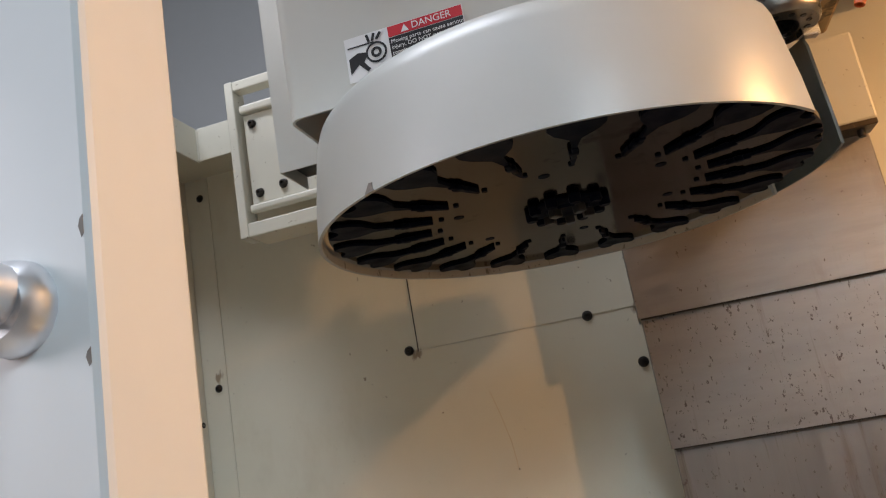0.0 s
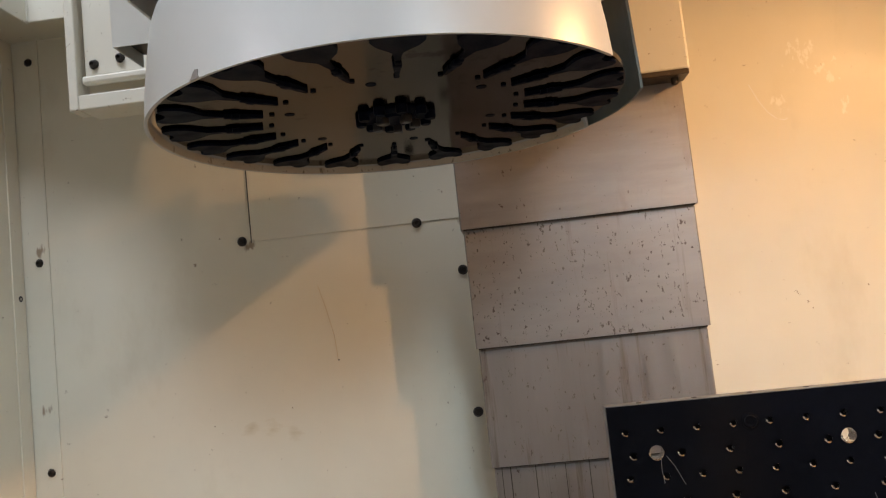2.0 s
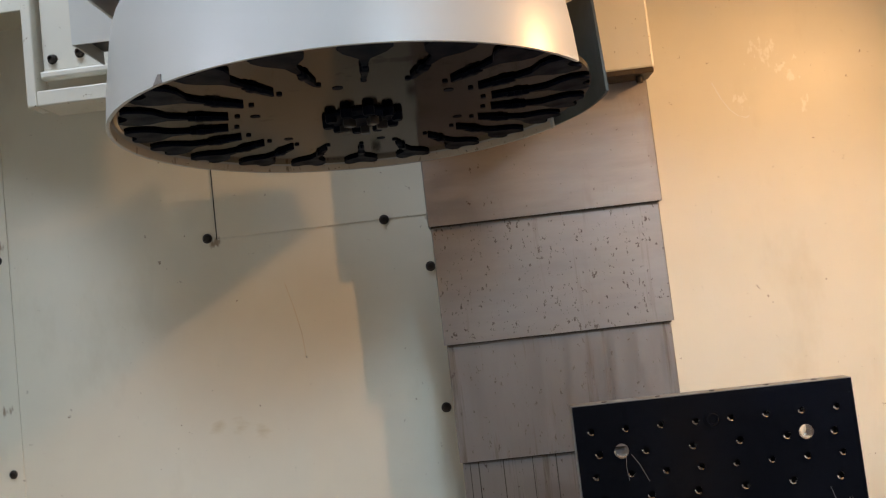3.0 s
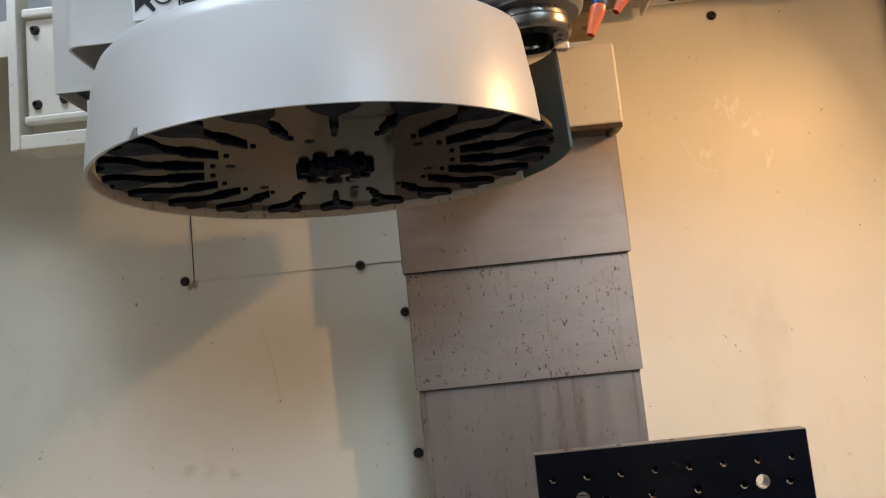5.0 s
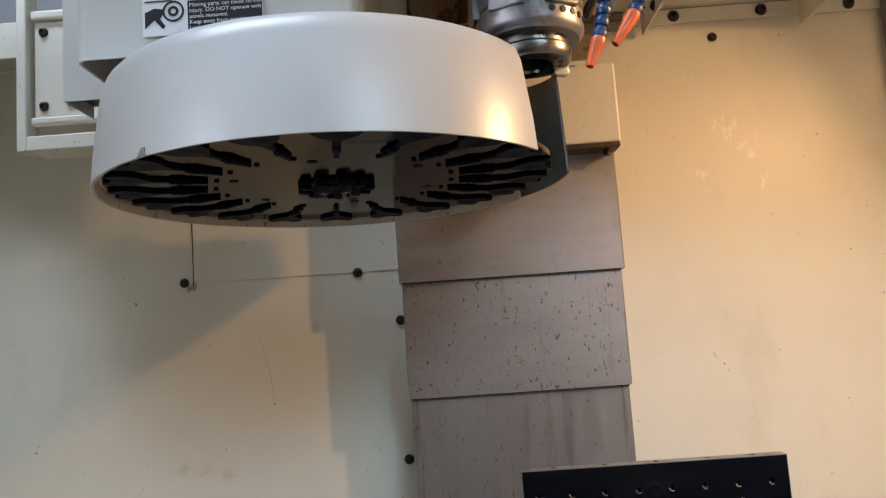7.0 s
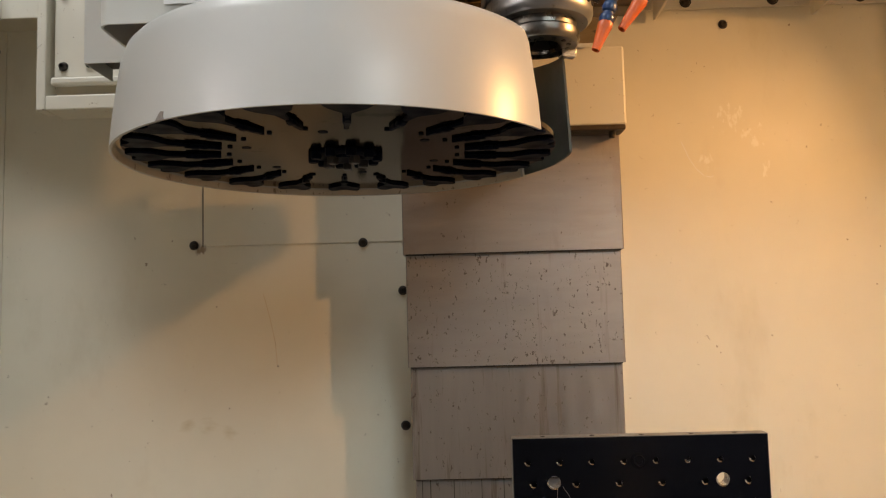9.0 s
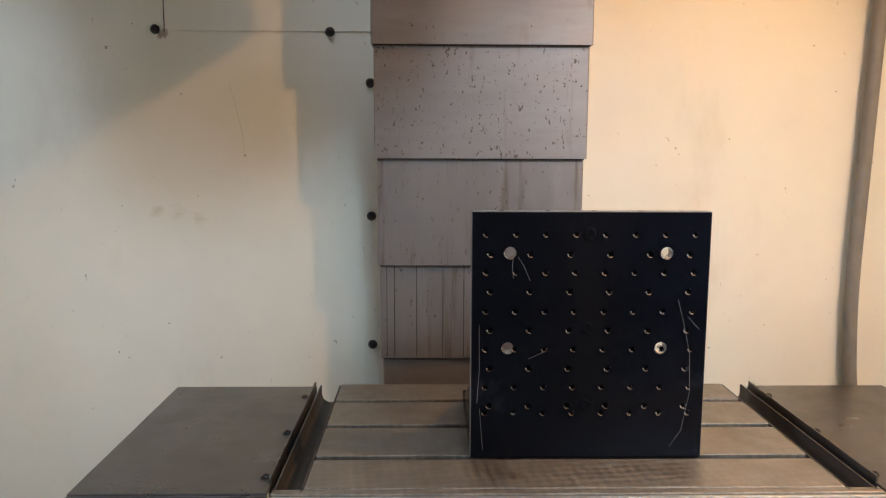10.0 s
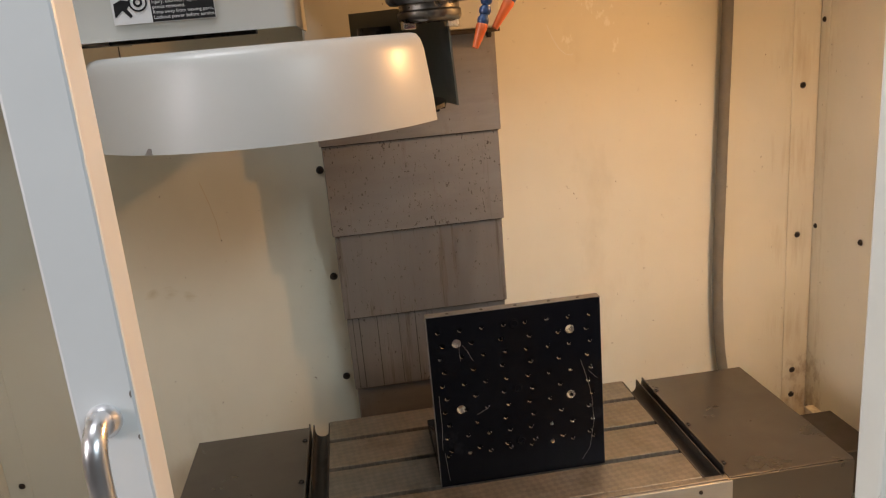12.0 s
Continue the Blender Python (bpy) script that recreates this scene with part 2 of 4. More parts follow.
scraped(table_iron, 0.013)
# Pale flecks paint the work light's reflection into the rear wall's colour.
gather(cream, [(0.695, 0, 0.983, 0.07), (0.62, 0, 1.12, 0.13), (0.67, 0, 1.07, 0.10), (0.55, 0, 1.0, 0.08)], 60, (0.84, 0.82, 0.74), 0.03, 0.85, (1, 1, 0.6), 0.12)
gather(cream, [(-0.71, 0, 0.373, 0.055), (-0.66, 0, 0.360, 0.05), (-0.76, 0, 0.380, 0.04)], 30, (0.50, 0.40, 0.22), 0.14, 0.5, (0.5, 1, 1.4), 0.14)
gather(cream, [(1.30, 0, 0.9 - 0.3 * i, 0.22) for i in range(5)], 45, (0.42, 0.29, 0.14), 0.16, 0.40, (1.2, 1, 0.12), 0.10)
gather(cream, [(1.34, -0.03, -0.16, 0.17), (1.34, -0.03, -0.28, 0.2)], 40, (0.30, 0.19, 0.09), 0.10, 0.55, (1, 1, 0.6), 0.16)
gather(cream, [(-0.727, 0, 0.815, 0.030), (-0.21, 0, 0.818, 0.028), (-1.262, 0, 0.86, 0.035), (-1.262, 0, 0.47, 0.03)], 90, (0.20, 0.10, 0.035), 0.08, 0.75, (1, 1, 0.3), 0.30)
# Right centres are oil; the last one in each list paints the left side's shade.
gather(pan_paint, [(0.55, -0.62, -0.44, 0.34), (0.52, -0.95, -0.44, 0.36), (-0.55, -0.75, -0.44, 0.75)], 9, (0.075, 0.048, 0.022), 0.025)
gather(pan_paint, [(0.52, -0.80, -0.44, 0.42), (-0.55, -0.75, -0.44, 0.6)], 26, (0.022, 0.014, 0.008), 0.05, 0.8)
BAND = [(-0.39 + 0.115 * i, 0.0, 0) for i in range(7)]
gather(rusty_cover, [(x, y, z, 0.30) for x, y, z in BAND], 26, (0.16, 0.10, 0.055), 0.30, 0.8, (1.6, 0.6, 1))
gather(rusty_cover, [(x, y, z, 0.24) for x, y, z in BAND], 34, (0.026, 0.018, 0.012), 0.20, 0.92, (1.3, 0.8, 1))
gather(rusty_cover, [(-0.12, -0.08, 0, 0.26), (0.05, -0.06, 0, 0.2), (-0.3, -0.06, 0, 0.2), (0.22, -0.05, 0, 0.2)], 45, (0.15, 0.065, 0.024), 0.05, 0.65, (1, 0.7, 1), 0.10)
blue_plastic = material("blue_hose_plastic", (0.006, 0.034, 0.105), 0.35, var=0.15, var_scale=30)
orange_plastic = material("orange_nozzle_plastic", (0.58, 0.10, 0.018), 0.38, var=0.12, var_scale=30)
cable_grey = material("grey_conduit_rubber", (0.19, 0.175, 0.15), 0.45, var=0.1, var_scale=20)
black_oxide.node_tree.nodes["Principled BSDF"].inputs["Specular IOR Level"].default_value = 0.10
disc_metal.node_tree.nodes["Principled BSDF"].inputs["Specular Tint"].default_value = (0.62, 0.60, 0.58, 1)
fork_black = material("black_oily_fork", (0.004, 0.006, 0.013), 0.42, 0.0, spots=[(40, 0.66, 0.06, (0.03, 0.022, 0.014), ONE, 0.5, 0.5)], var=0.2, var_scale=20)
fork_black.node_tree.nodes["Principled BSDF"].inputs["Specular IOR Level"].default_value = 0.02
label_white = material("label_white", (0.82, 0.82, 0.82), 0.4, var=0.02)
label_red = material("label_red", (0.62, 0.02, 0.035), 0.4, var=0.03)
label_black = material("label_black", (0.012, 0.012, 0.014), 0.4, var=0.05)
shop_wall = material("grey_shop_wall", (0.45, 0.45, 0.45), 0.8, var=0.06, var_scale=1)
shop_floor = material("grey_shop_concrete", (0.22, 0.21, 0.20), 0.6, var=0.15, var_scale=2)
dull_grey = material("dull_grey_roof_sheet", (0.34, 0.345, 0.36), 0.5, var=0.06, var_scale=3)
seal_white = material("white_rubber_seal", (0.78, 0.80, 0.74), 0.5, spots=[(30, 0.66, 0.05, (0.25, 0.22, 0.15), (1, 1, 0.3), 0.6, 0.6)], var=0.05)
satin_alu = material("satin_aluminium", (0.82, 0.82, 0.84), 0.30, 1.0, var=0.04, var_scale=12, stretch=(1, 1, 0.2))
primer_grey = material("bare_primer_under_chipped_paint", (0.20, 0.17, 0.15), 0.6, var=0.2, var_scale=60)
rim_beige = material("grimy_beige_rim_paint", (0.50, 0.43, 0.33), 0.42, spots=[(40, 0.58, 0.06, (0.12, 0.075, 0.04), (1, 1, 0.5), 0.8, 0.5), (140, 0.64, 0.03, (0.03, 0.02, 0.015), ONE, 0.8, 0.5)], var=0.08, var_scale=10)
# Near-black colour for the slab that stands in for shade on the pan.
pan_shade = material("near_black_pan_shade", (0.035, 0.033, 0.034), 0.42, 0.3, spots=[(14, 0.6, 0.08, (0.09, 0.075, 0.06), ONE, 0.5, 0.4)], var=0.2, var_scale=8)
pane_glass = bpy.data.materials.new("door_window_glass")
pane_glass.use_nodes = True
_g = pane_glass.node_tree.nodes["Principled BSDF"].inputs
_g["Base Color"].default_value, _g["Roughness"].default_value, _g["IOR"].default_value, _g["Transmission Weight"].default_value = (0.80, 0.82, 0.83, 1), 0.02, 1.12, 1.0
spindle_dark = material("dull_spindle_steel", (0.20, 0.185, 0.165), 0.30, 1.0, spots=[(20, 0.56, 0.08, (0.10, 0.075, 0.05), ONE, 0.6, 0.4)], var=0.15, var_scale=12)

housing_steel = material("brushed_grey_spindle_housing", (0.30, 0.30, 0.30), 0.40, 0.9, spots=[(22, 0.58, 0.08, (0.10, 0.08, 0.06), (1, 1, 0.4), 0.6, 0.45), (80, 0.66, 0.03, (0.03, 0.025, 0.02), ONE, 0.7, 0.5)], var=0.12, var_scale=8, bump=0.05, bump_scale=120, stretch=(1, 1, 5))


# ---- builders ----
def part(name, bm, mat, parent=None, label="", smooth=False):
    me = bpy.data.meshes.new(name)
    bmesh.ops.recalc_face_normals(bm, faces=bm.faces)
    bm.to_mesh(me)
    bm.free()
    me.materials.append(mat)
    if smooth:
        me.polygons.foreach_set("use_smooth", [True] * len(me.polygons))
        me.set_sharp_from_angle(angle=radians(38))
    ob = new(name, me)
    if parent:
        ob.parent = parent
    if label:
        ob["label"] = label
    return ob


def thing(name, label, category, group="", kind="", at=(0, 0, 0)):
    ob = new(name)
    ob.location = at
    ob.empty_display_size = 0.05
    return tagged(ob, label, category, group, kind)


def add_box(bm, lo, hi, bevel=0.0, m=None, segments=2):
    c = [(a + b) / 2 for a, b in zip(lo, hi)]
    s = [abs(b - a) for a, b in zip(lo, hi)]
    g = bmesh.ops.create_cube(bm, size=1, matrix=(m or Matrix()) @ Matrix.Translation(c) @ Matrix.Diagonal((*s, 1)))
    if bevel:
        vs = set(g["verts"])
        es = [e for e in bm.edges if e.verts[0] in vs and e.verts[1] in vs]
        bmesh.ops.bevel(bm, geom=es, offset=bevel, segments=segments, affect="EDGES", profile=0.5)
    return bm


def box(lo, hi, bevel=0.0, m=None, segments=2):
    return add_box(bmesh.new(), lo, hi, bevel, m, segments)


def add_lathe(bm, profile, m=None, steps=32, a0=0.0, a1=360.0):
    """Turns a closed or open profile of (radius, z) about z."""
    m = m or Matrix()
    full = abs(a1 - a0) > 359.9
    rings = []
    for i in range(steps if full else steps + 1):
        a = radians(a0 + (a1 - a0) * i / steps)
        rings.append([bm.verts.new(m @ Vector((r * math.cos(a), r * math.sin(a), z))) for r, z in profile])
    pairs = list(zip(rings, rings[1:] + rings[:1])) if full else list(zip(rings, rings[1:]))
    for p, q in pairs:
        for j in range(len(profile) - 1):
            bm.faces.new((p[j], q[j], q[j + 1], p[j + 1]))
    if not full and len(profile) > 3 and profile[0] == profile[-1]:
        for r in (rings[0], rings[-1]):
            bm.faces.new(r[:-1])
    bmesh.ops.remove_doubles(bm, verts=[v for r in rings for v in r], dist=1e-6)
    return bm


def lathe(profile, m=None, steps=32, a0=0.0, a1=360.0):
    return add_lathe(bmesh.new(), profile, m, steps, a0, a1)


def add_prism(bm, outline, z0, z1, m=None, bevel=0.0):
    """Raises an outline of (x, y) from z0 to z1."""
    m = m or Matrix()
    lo = [bm.verts.new(m @ Vector((x, y, z0))) for x, y in outline]
    hi = [bm.verts.new(m @ Vector((x, y, z1))) for x, y in outline]
    fs = [bm.faces.new(lo[::-1]), bm.faces.new(hi)]
    for i in range(len(outline)):
        j = (i + 1) % len(outline)
        fs.append(bm.faces.new((lo[i], lo[j], hi[j], hi[i])))
    if bevel:
        bmesh.ops.bevel(bm, geom=list({e for f in fs for e in f.edges}), offset=bevel, segments=1, affect="EDGES")
    return bm


def prism(outline, z0, z1, m=None, bevel=0.0):
    return add_prism(bmesh.new(), outline, z0, z1, m, bevel)


def tube(points, radius, steps=10, smooth_steps=8):
    """A round tube along a smooth line through the points."""
    pts = [Vector(p) for p in points]
    line = []
    for i in range(len(pts) - 1):
        p0, p1, p2, p3 = pts[max(i - 1, 0)], pts[i], pts[i + 1], pts[min(i + 2, len(pts) - 1)]
        for k in range(smooth_steps):
            t = k / smooth_steps
            line.append(0.5 * (2 * p1 + (p2 - p0) * t + (2 * p0 - 5 * p1 + 4 * p2 - p3) * t * t + (3 * p1 - p0 - 3 * p2 + p3) * t ** 3))
    line.append(pts[-1])
    bm = bmesh.new()
    rings = []
    side = Vector((0.3, 1, 0.2)).normalized()
    for i, p in enumerate(line):
        d = (line[min(i + 1, len(line) - 1)] - line[max(i - 1, 0)]).normalized()
        u = (side - d * side.dot(d)).normalized()
        v = d.cross(u)
        rings.append([bm.verts.new(p + radius * (math.cos(2 * math.pi * k / steps) * u + math.sin(2 * math.pi * k / steps) * v)) for k in range(steps)])
    for p, q in zip(rings, rings[1:]):
        for k in range(steps):
            bm.faces.new((p[k], p[(k + 1) % steps], q[(k + 1) % steps], q[k]))
    bm.faces.new(rings[0][::-1]), bm.faces.new(rings[-1])
    return bm


FACE = {"y-": pose(0, 0, 0, 90, 0, 0), "x+": pose(0, 0, 0, 0, 90, 0), "x-": pose(0, 0, 0, 0, -90, 0), "z+": Matrix()}
screw_mesh = {}


def screw(parent, at, face="y-", r=0.0085, h=0.006, mat=None):
    """A button-head socket screw on a face."""
    key = (round(r, 4), round(h, 4), (mat or screw_black).name)
    if key not in screw_mesh:
        bm = lathe([(0.0, h * 0.45), (r * 0.42, h * 0.45), (r * 0.45, h), (r * 0.75, h * 0.95), (r, h * 0.45), (r, 0), (r * 1.25, 0), (r * 1.25, -0.001)], steps=14)
        ob = part("screw", bm, mat or screw_black, parent, smooth=True)
        screw_mesh[key] = ob.data
    else:
        ob = new("screw", screw_mesh[key])
        ob.parent = parent
    ob.matrix_basis = Matrix.Translation(at) @ FACE[face]
    return ob


def arc(cx, cy, r, a0, a1, n):
    return [(cx + r * math.cos(radians(a0 + (a1 - a0) * i / n)), cy + r * math.sin(radians(a0 + (a1 - a0) * i / n))) for i in range(n + 1)]


# ---- enclosure ----
XL, XR, ZTOP, ZBOT = -1.306, 1.357, 1.50, -0.75
S = dict(kind="structure")
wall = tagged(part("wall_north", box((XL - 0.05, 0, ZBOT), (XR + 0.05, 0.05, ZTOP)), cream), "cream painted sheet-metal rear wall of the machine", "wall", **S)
wall_w = tagged(part("wall_west", box((XL - 0.04, -1.44, ZBOT), (XL, -0.001, ZTOP)), cream), "cream painted sheet-metal side wall with screws", "wall", **S)
wall_e = tagged(part("wall_east", box((XR, -1.60, ZBOT), (XR + 0.04, -0.001, ZTOP)), cream), "cream painted sheet-metal side wall with screws", "wall", **S)
part("panel", box((-0.722, -0.0025, 0.824), (-0.16, -0.0002, ZTOP - 0.01), 0.0008), cream, wall)
for x0, x1 in ((XL + 0.002, XL + 0.07), (XR - 0.09, XR - 0.002)):
    part("corner_flange", box((x0, -0.004, ZBOT), (x1, -0.0003, ZTOP - 0.02), 0.001), cream, wall)
part("side_flange", box((XL + 0.0003, -0.05, ZBOT), (XL + 0.004, -0.006, 1.34), 0.001), cream, wall_w)
part("side_flange", box((XR - 0.002, -0.05, ZBOT), (XR - 0.0003, -0.006, 1.36), 0.001), cream, wall_e)
part("seam", box((-0.7245, -0.0022, 0.822), (-0.7222, -0.0003, ZTOP - 0.01)), slot_iron, wall)
part("seam", box((-0.722, -0.0012, 0.8224), (-0.21, -0.0003, 0.8234)), cream_box, wall)
for x, z in ((-0.746, 0.827), (-0.318, 0.823), (-0.220, 0.70), (-0.220, 0.368), (-0.220, 0.033), (0.61, 1.355)):
    screw(wall, (x, -0.003, z), r=0.0095)
for z in (1.345, 0.832, 0.321, -0.19):
    screw(wall, (-1.262, -0.004, z))
for z in (1.29, 0.806, 0.32, -0.167, -0.26):
    screw(wall, (1.303, -0.004, z))
for y, z in ((-0.025, 0.747), (-0.26, 0.75), (-0.025, 0.10), (-0.26, 0.10)):
    screw(wall_w, (XL, y, z), "x+")
for y, z in ((-0.022, 0.348), (-0.245, 0.347), (-0.02, -0.31), (-0.022, 1.0)):
    screw(wall_e, (XR, y, z), "x-")

def wall_mark(name, points, w, mat):
    bm = bmesh.new()
    for a, b in zip(points, points[1:]):
        d = Vector((b[0] - a[0], 0, b[1] - a[1])).normalized()
        side = Vector((-d.z, 0, d.x)) * w / 2
        bm.faces.new([bm.verts.new(Vector((p[0], -0.0006, p[1])) + k * side) for p, k in ((a, 1), (a, -1), (b, -1), (b, 1))])
    return part(name, bm, mat, wall)


wall_mark("scratch", [(-0.571, 0.70), (-0.556, 0.645), (-0.542, 0.58), (-0.538, 0.535), (-0.538, 0.522)], 0.0012, pan_paint)
wall_mark("scratch", [(0.490, 1.055), (0.507, 1.013), (0.524, 0.985), (0.543, 0.967)], 0.0016, label_white)
wall_mark("scratch", [(0.548, 0.966), (0.560, 0.963), (0.566, 0.967)], 0.0018, label_white)
for x, z in ((-0.877, 0.013), (-0.536, 0.52)):
    part("fleck", lathe([(0, 0.0012), (0.0015, 0.0008), (0.002, 0)], Matrix.Translation((x, -0.0003, z)) @ pose(0, 0, 0, 90, 0, 0), 10), screw_black, wall)
tagged(part("ceiling", box((0.36, -1.404, 1.435), (XR, -0.002, 1.475)), cream), "cream painted roof sheet over the work area", "ceiling", **S)
tagged(part("door_header", box((XL, -1.446, 1.435), (XR, -1.405, 1.80), 0.003), door_paint), "white sheet-metal header above the sliding doors", "header", **S)

tagged(part("roof_edge", box((XL, -0.248, 1.400), (-0.232, -0.002, 1.405)), cream), "cream roof sheet along the rear wall", "roof", **S)

# roof flange and gussets
flange = tagged(part("roof_flange", box((0.33, -0.012, 1.395), (XR - 0.12, -0.0045, 1.432), 0.001), cream), "cream folded roof flange bolted to the rear wall", "flange", **S)
for x in (0.515, 0.735, 0.955, 1.16):
    screw(flange, (x, -0.013, 1.413), r=0.012, h=0.012)
gusset = thing("roof_gusset", "cream sheet-metal gusset under the roof, bolted at its end", "bracket", "roof gussets", at=(0.43, -0.02, 1.435))
part("plate", prism([(0, 0), (0, -0.07), (-0.06, -0.07), (-1.1, -0.035), (-1.1, 0)], 0, 0.006, pose(0, 0, 0, 0, 0, 90) @ pose(0, 0, 0, 90, 0, 0), 0.001), cream, gusset)
screw(gusset, (-0.0005, -0.12, -0.045), "x-", r=0.011)
copy_thing(gusset, Matrix.Translation((0.825, -0.02, 1.435)))

# beam frame at the rear left, from which the carousel hangs
beam = thing("hanging_bracket", "cream welded steel bracket carrying the tool carousel", "bracket", at=(-0.9, -0.28, 1.1))


def bracket_part(name, lo, hi, mat=cream_box, bevel=0.003):
    o = Vector((-0.9, -0.28, 1.1))
    return part(name, box(Vector(lo) - o, Vector(hi) - o, bevel), mat, beam)


bracket_part("upright", (-0.994, -0.293, 1.105), (-0.973, -0.24, 1.482))
bracket_part("bottom_rail", (-0.9725, -0.293, 1.105), (-0.45, -0.21, 1.138))
bracket_part("top_rail", (-0.9725, -0.293, 1.456), (-0.45, -0.26, 1.480))
bracket_part("mount_plate", (-0.965, -0.272, 1.183), (-0.60, -0.262, 1.40))
bracket_part("mount_lip", (-0.968, -0.284, 1.164), (-0.60, -0.262, 1.182), cream_box, 0.005)
bracket_part("mount_lip", (-0.968, -0.284, 1.401), (-0.60, -0.262, 1.422), cream_box, 0.005)
bracket_part("cross_beam", (-1.098, -0.256, 1.329), (-0.9945, -0.249, 1.412), cream_box, 0.002)
bracket_part("side_beam", (-1.106, -1.40, 1.327), (-1.099, -0.249, 1.412), cream_box, 0.002)
bracket_part("side_beam_flange", (-1.140, -1.40, 1.406), (-1.107, -0.249, 1.412), cream_box, 0.002)
bracket_part("weld", (-1.103, -0.2585, 1.332), (-1.095, -0.2565, 1.408), cream_box, 0.0008)
for x, z in ((-0.944, 1.208), (-0.944, 1.375), (-0.885, 1.215)):
    screw(beam, (x + 0.9, 0.008, z - 1.1), r=0.0088, h=0.010)

# slide behind the carousel cover
slide = thing("carousel_slide", "white sheet-metal cover of the carousel slide", "cover", at=(-0.70, -0.6, 1.09))
U = [(-0.031, 0.1), (-0.031, -0.006), (0.25, -0.006), (0.25, 0.1), (0.247, 0.1), (0.247, -0.003), (-0.028, -0.003), (-0.028, 0.1)]
part("sheet", prism(U, 0.008, 0.73), white_paint, slide)
part("slide_plate", box((-0.0275, 0.0, 0.03), (0.2465, 0.099, 0.05), 0.002), dark_metal, slide, "dark oily steel slide plate")
part("rail", box((0.0, 0.11, 0.0), (0.40, 0.16, 0.05), 0.003), dark_metal, slide)

# arm housing with the warning label
housing = thing("carousel_housing", "white folded sheet-metal housing above the tool carousel", "housing", at=(-0.405, -0.6, 1.09))
X0, X1, Y0, R = -0.212, 0.210, -0.200, 0.022


def housing_sheet(z0, z1, inset=0.0):
    """A U in plan with rounded front corners, open to the rear."""
    out = [(X0, 0.30)] + arc(X0 + R, Y0 + R, R, 180, 270, 6) + arc(X1 - R, Y0 + R, R, 270, 360, 6) + [(X1, 0.30)]
    inn = [(X1 - 0.004, 0.30)] + arc(X1 - R, Y0 + R, R - 0.004, 360, 270, 6) + arc(X0 + R, Y0 + R, R - 0.004, 270, 180, 6) + [(X0 + 0.004, 0.30)]
    return prism(out + inn, z0, z1)


bm = housing_sheet(0.0, 0.62)
part("sheet", bm, white_paint, housing, smooth=True)
part("inner_plate", box((X0 + 0.03, -0.05, 0.06), (X1 - 0.03, -0.04, 0.6), 0.001), dark_metal, housing, "dark oily steel inner plate")
part("motor_mount", lathe([(0.0, 0.02), (0.07, 0.02), (0.075, 0.025), (0.075, 0.3)], Matrix.Translation((0.10, 0.0, -0.01)), 28), dark_metal, housing, smooth=True)
for x in (-0.1, 0.02, 0.13):
    screw(housing, (x, -0.052, 0.09), r=0.011, h=0.01)

label = thing("warning_label", "red, black and white danger label on the housing", "label", at=(-0.512, -0.8035, 1.1165))


def flat(name, x0, z0, x1, z1, mat, lift, parent=None):
    return part(name, box((x0, -lift, z0), (x1, -lift + 0.0004, z1)), mat, parent or label)


LW, LH = 0.1775, 0.0685
flat("backing", 0, 0, LW, LH, label_white, 0.0006)
flat("red_field", 0.067, LH - 0.017, LW - 0.001, LH - 0.001, label_red, 0.0012)
flat("black_field", 0.067, 0.001, LW - 0.001, LH - 0.018, label_black, 0.0012)


def words(text, x, z, size, mat, parent, lift=0.0016):
    cu = bpy.data.curves.new("lettering", "FONT")
    cu.body, cu.size, cu.extrude = text, size, 0.0001
    ob = new("lettering_curve", cu)
    me = bpy.data.meshes.new_from_object(ob)
    bpy.data.objects.remove(ob)
    me.materials.append(mat)
    o = new("lettering", me)
    o.parent = parent
    o.matrix_basis = Matrix.Translation((x, -lift, z)) @ pose(0, 0, 0, 90, 0, 0)
    return o


words("DANGER", 0.102, LH - 0.0135, 0.0145, label_white, label)
part("triangle", prism([(0.086, LH - 0.0145), (0.098, LH - 0.0145), (0.092, LH - 0.004)], 0.0012, 0.0016, pose(0, 0, 0, 90, 0, 0)), label_white, label)
for i, line in enumerate(("Moving parts can cause serious", "injury. DO NOT operate with", "panels removed.", "Keep away from moving parts.", "Lockout power before service.")):
    words(line, 0.0695, LH - 0.0275 - 0.0088 * i, 0.0086, label_white, label)
# pictogram: a roller, a belt and two claws
part("roller", lathe([(0.013, 0), (0.016, 0), (0.016, 0.0004), (0.013, 0.0004), (0.013, 0)], Matrix.Translation((0.046, -0.0012, 0.036)) @ pose(0, 0, 0, 90, 0, 0), 32), label_black, label)
part("roller_core", lathe([(0.004, 0), (0.008, 0), (0.008, 0.0004), (0.004, 0.0004), (0.004, 0)], Matrix.Translation((0.046, -0.0012, 0.036)) @ pose(0, 0, 0, 90, 0, 0), 24), label_black, label)
part("belt", prism([(0.004, 0.0515), (0.044, 0.0515), (0.044, 0.0535), (0.004, 0.0535)], 0.0009, 0.0013, pose(0, 0, 0, 90, 0, 0)), label_black, label)
part("wedge", prism([(0.004, 0.012), (0.004, 0.036), (0.018, 0.042), (0.030, 0.040), (0.032, 0.034), (0.026, 0.026), (0.034, 0.014), (0.030, 0.010), (0.018, 0.024)], 0.0009, 0.0013, pose(0, 0, 0, 90, 0, 0)), label_black, label)
for dx, ang in ((0.036, -12), (0.044, 18), (0.052, 38)):
    part("dash", box((-0.002, -0.0004, -0.006), (0.002, 0, 0.006), 0, Matrix.Translation((dx, -0.0011, 0.060)) @ pose(0, 0, 0, 0, ang, 0)), label_black, label)

# tool carousel
CX, CY, CZ = -0.265, -0.640, 0.899
